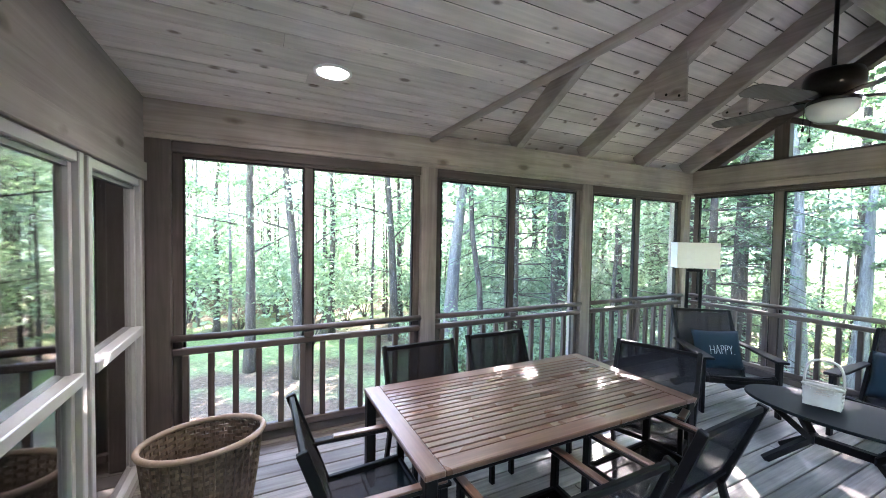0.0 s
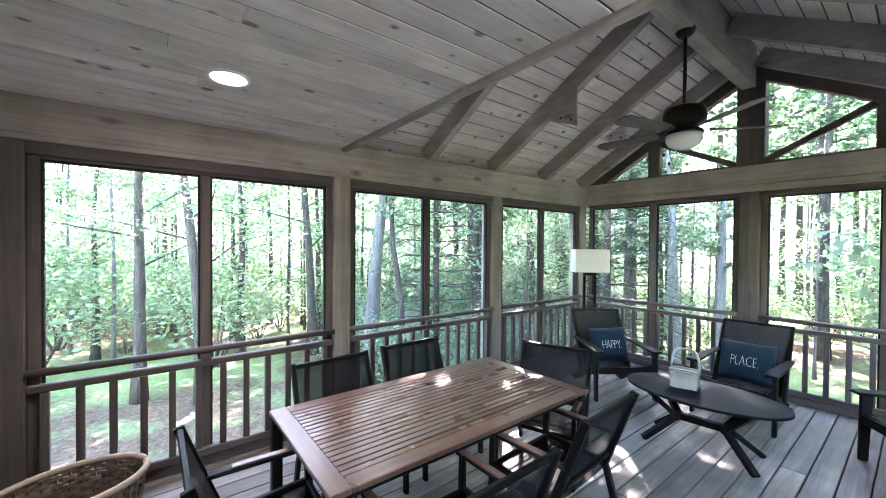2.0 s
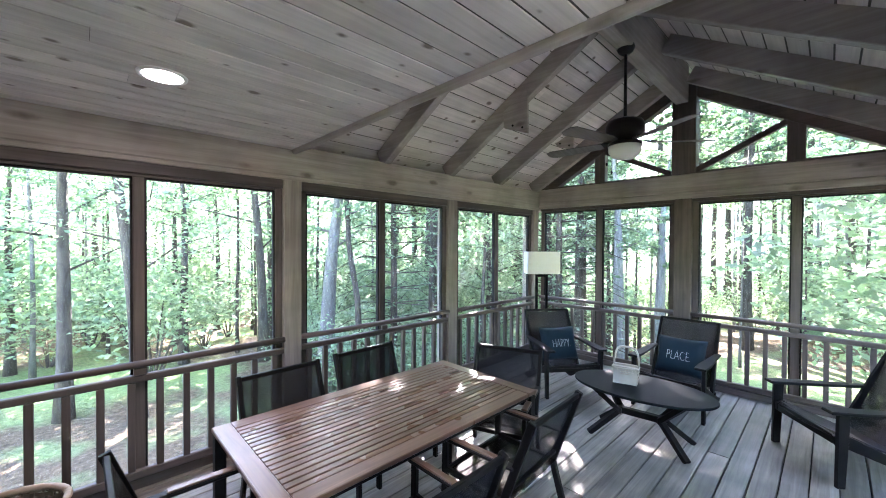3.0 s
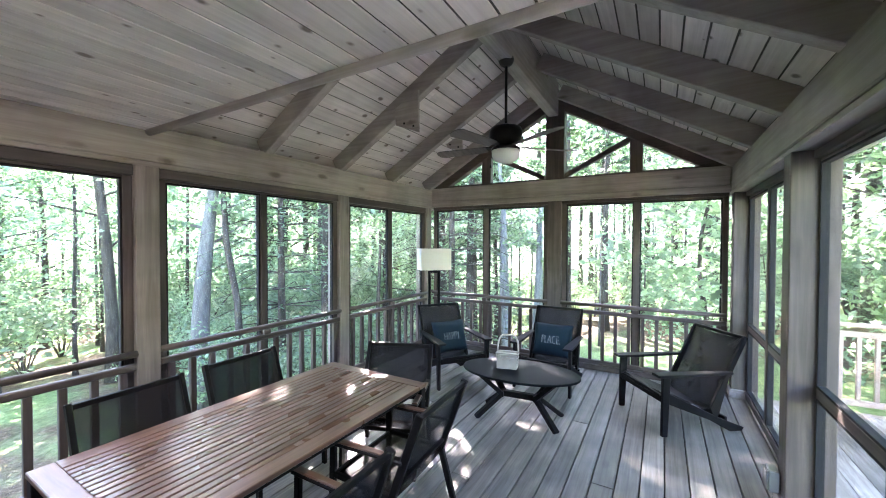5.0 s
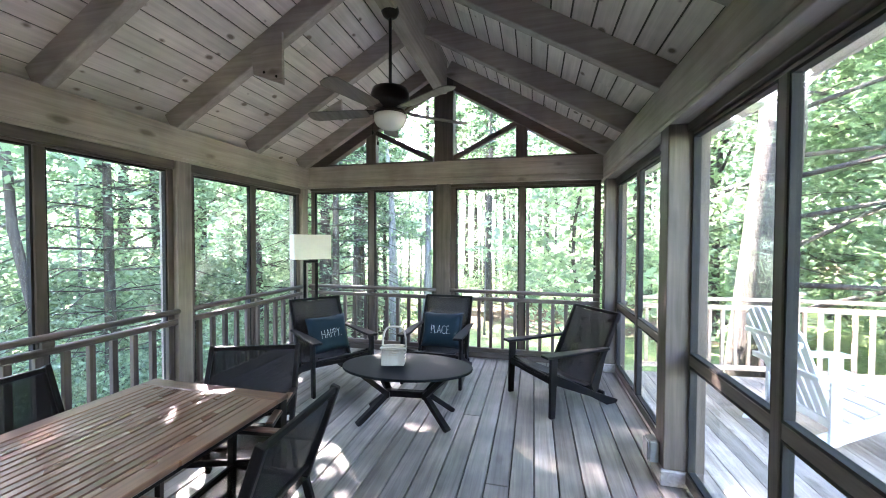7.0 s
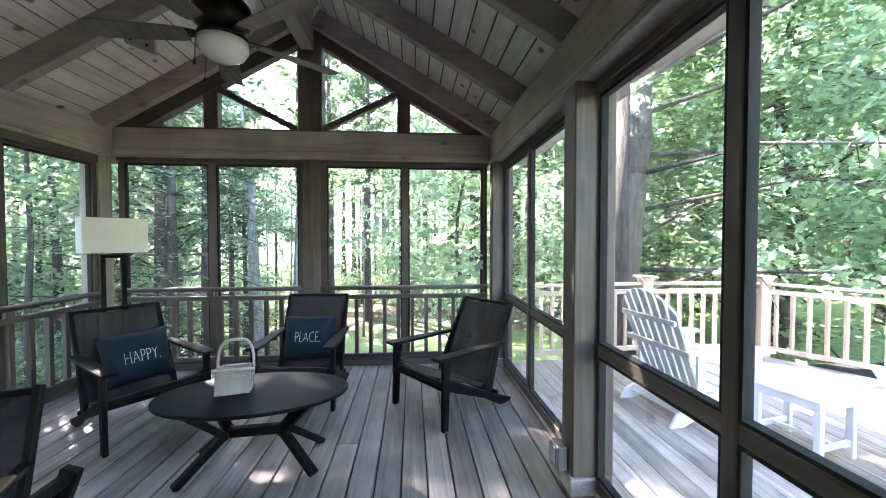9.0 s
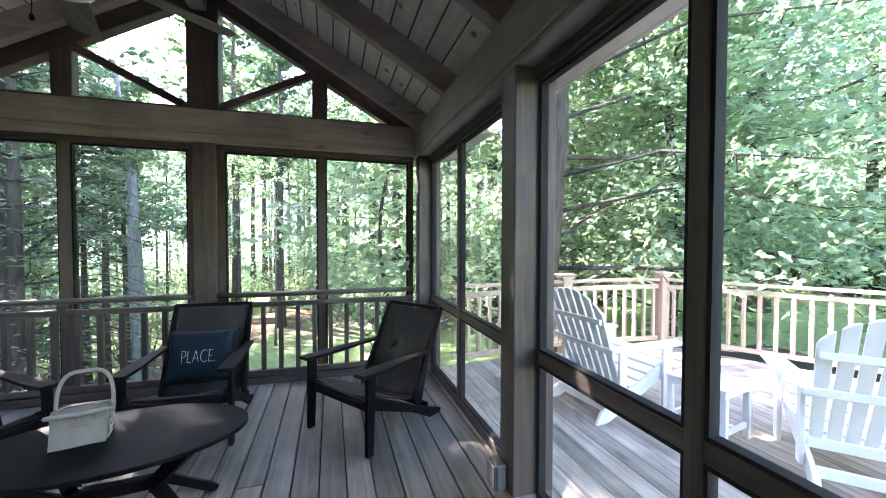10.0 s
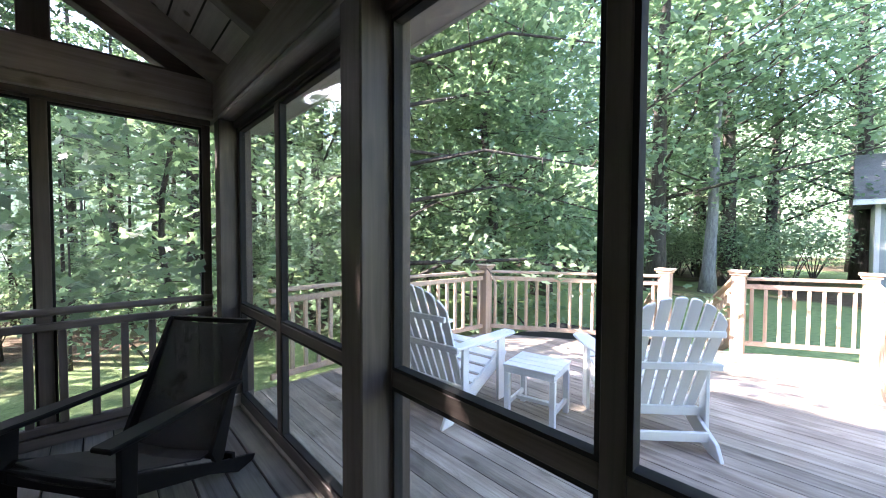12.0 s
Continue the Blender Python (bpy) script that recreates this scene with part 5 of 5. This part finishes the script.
ad0 = adirondack()
def face_y(fx, fy):
    return math.degrees(math.atan2(-fx, fy))
ad0.matrix_world = pose(4.43, -1.97, DECK, 0, 0, face_y(0.12, -1.0)) @ Matrix.Diagonal((1.1, 1.1, 1.1, 1))
copy_thing(ad0, pose(2.80, -2.87, DECK, 0, 0, face_y(0.68, -0.73)))
st = empty("side_table", pose(3.80, -2.79, DECK, 0, 0, 12))
for i in range(4):
    part("top_slat", box(-0.22, 0.22, -0.20 + i * 0.102, -0.20 + i * 0.102 + 0.096, 0.42, 0.44, 0.004), M_WHITE, st)
for s in (-1, 1):
    for q in (-1, 1):
        part("leg", box(s * 0.19 - 0.022, s * 0.19 + 0.022, q * 0.17 - 0.022, q * 0.17 + 0.022, 0, 0.37, 0.004), M_WHITE, st)
    part("apron", box(-0.21, 0.21, s * 0.185 - 0.011, s * 0.185 + 0.011, 0.371, 0.419, 0.003), M_WHITE, st)
    part("end_apron", box(s * 0.2 - 0.011, s * 0.2 + 0.011, -0.173, 0.173, 0.371, 0.419, 0.003), M_WHITE, st)
    part("stretcher", box(s * 0.19 - 0.012, s * 0.19 + 0.012, -0.147, 0.147, 0.09, 0.13, 0.003), M_WHITE, st)
part("stretcher", box(-0.177, 0.177, -0.02, 0.02, 0.095, 0.125, 0.003), M_WHITE, st)
tagged(st, "small white slatted side table on the deck", "side table")

# ---- woodland ----
protos = []
for i in range(4):
    protos.append(make_tree("leafy", 10 + i, 9.0, 0.12, 0.20, 2.6, 16, 4500, 0.122, M_LEAF_A if i % 2 else M_LEAF_B, M_BARK, "slender broadleaf woodland tree with light green leaves", 0.02 * (i - 1)))
for i in range(2):
    protos.append(make_tree("pine", 30 + i, 16.0, 0.20, 0.42, 2.2, 26, 2300, 0.20, M_NEEDLE, M_BARK, "tall straight woodland pine with grey-brown bark", 0.0))
for i in range(2):
    protos.append(make_tree("big", 50 + i, 14.0, 0.24, 0.18, 4.6, 30, 8500, 0.165, M_LEAF_B if i else M_LEAF_A, M_BARK, "broad leafy oak at the edge of the clearing", 0.02))
pale = make_tree("pale", 70, 13.0, 0.36, 0.45, 2.8, 14, 3600, 0.16, M_LEAF_A, M_BARKP, "tall tree with smooth pale grey bark", 0.05)
leaner = make_tree("edge", 96, 9.0, 0.24, 0.40, 2.6, 10, 2900, 0.105, M_LEAF_A, M_BARKG, "leaning grey-barked tree close to the porch", 0.10)
edge = [make_tree("edge", 90 + i, 10.5, 0.145, 0.30, 2.8, 12, 2900, 0.105, M_LEAF_A, M_BARK, "dark-barked tree by the lawn with sparse low leaves", (0.01, -0.075)[i]) for i in range(2)]
shrubs = [make_shrub(80 + i, 2.2, 2.0, 1900, 0.082, (M_LEAF_A, M_LEAF_B, M_LEAF_A)[i], "leafy green understory shrub") for i in range(3)]
slim = [make_tree("slim", 120 + i, 10.0, 0.062, 0.45, 1.5, 8, 700, 0.12, M_LEAF_A, (M_BARKG, M_BARK)[i], "thin straight young woodland tree", 0.03 * i - 0.01) for i in range(2)]

# the broad oaks beyond the deck, the sapling by the gable windows, and the young hemlocks past the lamp corner
OAK_A, OAK_B, OAK_C, SAPLING = (7.1, -3.35), (8.4, -7.6), (8.5, 6.8), (7.25, -0.75)
oak_a = make_oak(201, 11.0, 0.36, 4.4, 0.10, 84, 42, 0.135, M_LEAF_A, M_BARK, "broad oak with furrowed grey bark and low boughs beyond the deck", lambda x, y, z: y < -0.1 + 0.5 * x and (x > -1.2 or y < -1.5), (-0.03, 0.02))
oak_b = make_oak(202, 8.0, 0.17, 3.9, 0.07, 46, 40, 0.15, M_LEAF_B, M_BARK, "slender leafy oak with boughs down to the lawn", lambda x, y, z: True)
sapling = make_oak(203, 4.6, 0.05, 1.5, 0.30, 14, 9, 0.16, M_LEAF_A, M_BARK, "sunlit oak sapling close to the gable windows", lambda x, y, z: True)
# added oak, porous so that it breaks the porch sun into dapples
oak_c = make_oak(204, 7.6, 0.07, 1.9, 0.5, 22, 9, 0.15, M_LEAF_A, M_BARK, "thin young oak with sparse leaves, added to dapple the sun on the porch", lambda x, y, z: True)
hemlock = make_hemlock(211, 8.3, 2.2, 36, "young layered hemlock close to the porch")
used = set()


def plant(proto, x, y, scale=1.0, turn=0.0, sink=0.08):
    m = pose(x, y, ground_z(x, y) - sink, 0, 0, turn)
    if proto.name not in used:
        used.add(proto.name)
        proto.scale = (scale, scale, scale)
        proto.matrix_world = m @ Matrix.Diagonal((scale, scale, scale, 1))
        return proto
    ob = copy_thing(proto, m)
    ob.scale = (scale, scale, scale)
    return ob


rng = random.Random(5)
FEATURED = [
    (-0.12, 11.05, edge[0], 1.0, 30), (1.02, 10.0, edge[1], 0.95, 0), (2.45, 13.8, edge[0], 0.9, 130), (4.3, 12.3, edge[1], 1.1, 10), (2.71, 16.8, protos[0], 1.0, 80), (5.6, 15.3, protos[3], 1.1, 200),
    (4.55, 8.7, leaner, 0.95, 0), (-1.3, 16.0, protos[0], 0.95, 140), (11.35, 4.04, pale, 0.56, 90), (12.58, 3.46, pale, 0.52, 250),
    (13.69, 6.24, protos[4], 0.5, 0), (15.96, 1.77, protos[5], 0.8, 60), (12.31, 5.15, protos[5], 0.5, 10), (14.3, 5.61, protos[4], 0.5, 100),
    (9.6, -12.0, protos[7], 1.35, 40), (5.72, -17.7, pale, 0.72, 170), (12.0, -8.6, protos[6], 0.75, 300), (12.5, -4.8, protos[6], 0.95, 210), (14.8, -2.2, protos[7], 0.85, 80),
    (7.2, -16.5, protos[7], 1.4, 200), (1.5, -27.0, protos[6], 1.5, 20), (5.6, -20.5, protos[6], 1.35, 310), (13.5, -10.0, protos[7], 1.35, 15),
    # north-eastern trees in these last rows are added to shade the porch
    (13.9, 18.3, protos[7], 1.25, 10), (14.9, 17.6, protos[6], 1.0, 75), (10.95, 11.3, protos[4], 1.04, 20), (9.35, 9.9, protos[5], 0.92, 110), (10.1, 10.5, protos[5], 0.99, 240), (7.4, -24.5, protos[7], 1.0, 50), (4.4, -22.8, protos[6], 1.05, 150), (13.35, 7.7, protos[5], 0.96, 30), (12.5, 5.9, protos[4], 0.9, 200), (12.9, 10.2, protos[1], 1.25, 60), (12.55, 13.7, protos[5], 1.2, 75), (22.1, 14.8, protos[6], 1.25, 260), (13.4, 18.8, protos[6], 1.3, 100), 
    (14.3, 8.1, protos[6], 0.90, 35), (16.2, 9.4, protos[7], 0.78, 300), (17.8, 12.0, protos[7], 1.1, 190), (17.8, 18.2, protos[6], 1.15, 50), 
]
for ob, (kx, ky) in ((oak_a, OAK_A), (oak_b, OAK_B), (oak_c, OAK_C), (sapling, SAPLING)):
    ob.matrix_world = pose(kx, ky, ground_z(kx, ky) - 0.08)
hemlock.matrix_world = pose(9.4, 4.95, ground_z(9.4, 4.95) - 0.05) @ Matrix.Diagonal((1.3, 1.3, 1.3, 1))
# oak copy enlarged to keep the sun off the glazed units
copy_thing(oak_c, pose(4.9, 7.9, ground_z(4.9, 7.9) - 0.08, 0, 0, 130) @ Matrix.Diagonal((1.25, 1.25, 1.35, 1)))
copy_thing(hemlock, pose(6.5, 8.4, ground_z(6.5, 8.4) - 0.05, 0, 0, 70))
for kx, ky, p, sc, tn in FEATURED:
    plant(p, kx, ky, sc, tn)
placed = [(a, b) for a, b, *_ in FEATURED]


def scatter(n, x0, x1, y0, y1, pick, gap, smin, smax, keep=lambda x, y: True):
    k = tries = 0
    while k < n and tries < n * 40:
        tries += 1
        x, y = rng.uniform(x0, x1), rng.uniform(y0, y1)
        if not keep(x, y) or any((x - a) ** 2 + (y - b) ** 2 < gap * gap for a, b in placed):
            continue
        placed.append((x, y))
        proto, sc = rng.choice(pick), rng.uniform(smin, smax)
        # low growth where the morning sun comes over to the deck
        run = ((x - 2.5) / 1.05 + y + 5.5) / 2
        off = ((x - 2.5) - 1.05 * (y + 5.5)) / 1.45
        if run > 0 and -2.4 < off < 4.0 and pick is not shrubs:
            sc = min(sc, (0.88 * run - 2.0) / HEIGHTS[proto["kind_"]])
            if sc < 0.35:
                continue
        # and over the lamp corner of the porch
        if x > 6 and y > 4 and -1.6 < ((x - 3.6) - 1.05 * (y - 1.8)) / 1.45 < 1.0 and pick is not shrubs:
            sc = min(sc, (0.44 * (x + y - 5.4) - 1.0) / HEIGHTS[proto["kind_"]])
            if sc < 0.35:
                continue
        plant(proto, x, y, sc, rng.uniform(0, 360))
        k += 1


HEIGHTS = dict(edge=10.5, leafy=9.0, pine=16.0, big=14.0, pale=13.0, slim=10.0)
leafy, pines, bigs = protos[:4], protos[4:6], protos[6:8]
scatter(44, -18, 22, 12, 38, leafy + pines[:1], 1.9, 0.75, 1.1, lambda x, y: y > 13 + max(0, (-x - 2)) * 1.2)
scatter(57, 11, 44, -14, 30, leafy[:1] + pines * 3 + slim, 1.5, 0.8, 1.1, lambda x, y: x - y * 0.2 > 11)
scatter(34, -6, 34, -44, -17, bigs + pines + leafy, 2.6, 0.9, 1.3, lambda x, y: not (-4 < x < 4 and y > -24))
scatter(18, 19, 36, -10, 8, pines, 2.0, 0.9, 1.15)
scatter(26, -3, 10, 13, 24, slim, 0.7, 0.8, 1.15)
scatter(22, 12, 24, -3, 9, slim, 0.8, 0.8, 1.15)
placed = []
scatter(62, -4, 20, 12, 26, shrubs, 0.9, 0.9, 2.0, lambda x, y: y > 13 - x * 0.15)
scatter(26, 4.5, 12, 6.5, 12, shrubs, 1.0, 0.6, 1.05)
scatter(58, 10.5, 34, -12, 20, shrubs, 1.0, 0.8, 1.9)
scatter(52, -8, 20, -30, -18, shrubs, 1.0, 1.0, 2.0, lambda x, y: not (-3 < x < 3))

# ---- the neighbour's house beyond the lawn ----
nh = empty("neighbour_house", pose(-2.7, -24.5, -0.6))
part("wall", box(-4.0, 4.0, -3.0, 3.0, -1.2, 3.5, 0.02), M_SIDING, nh)
for i in range(22):
    part("siding_board", box(-4.02, 4.02, 3.0, 3.025, -0.9 + i * 0.2, -0.715 + i * 0.2, 0.004), M_SIDING, nh)
part("corner_board", box(3.9, 4.04, 2.9, 3.05, -1.2, 3.45, 0.01), M_WHITE, nh, "white corner board")
part("roof", extrude_outline([(-3.6, 3.35), (3.6, 3.35), (0, 5.6)], 9.2, "x", -4.6, 0.02), M_ROOF, nh, "grey shingled roof")
part("eaves_board", box(-4.6, 4.62, 3.58, 3.63, 3.22, 3.42, 0.01), M_WHITE, nh, "white eaves board")
tagged(nh, "grey-green sided house with a shingled roof", "house")

# far woods: a painted ring that glows by itself
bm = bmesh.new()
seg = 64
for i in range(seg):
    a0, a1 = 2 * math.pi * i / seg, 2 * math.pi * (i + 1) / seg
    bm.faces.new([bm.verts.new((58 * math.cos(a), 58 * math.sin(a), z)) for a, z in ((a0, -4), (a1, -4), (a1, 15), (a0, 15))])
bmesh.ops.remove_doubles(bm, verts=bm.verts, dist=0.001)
structure("backdrop", bm, M_FAR, "self-lit ring of distant woodland with bright haze painted in", "backdrop", True)

# ---- floor boards of the porch ----
floor = tagged(empty("floor"), "weathered grey board floor running the length of the porch", "floor", kind="structure")
y0, wdt = -0.024 - 7 * 0.1534, 0.1534
i = 0
while y0 + wdt < YN + 0.25:
    cuts = [XW - 0.15, XE + 0.2] if i % 2 else [XW - 0.15, random.uniform(1.2, 4.2), XE + 0.2]
    for xa, xb in zip(cuts, cuts[1:]):
        part("board", box(xa + 0.0015, xb - 0.0015, y0 + 0.0042, y0 + wdt - 0.0042, -0.03, 0.0, 0.004), M_FLOOR, floor)
    y0 += wdt
    i += 1
# solid black slab stands in for the shade between the floor boards
structure("floor_gap_slab", box(XW - 0.2, XE + 0.35, YS - 0.25, YN + 0.3, -0.35, -0.045, 0), M_DARK, "near-black slab that puts shade in the floor's gaps", "floor frame")
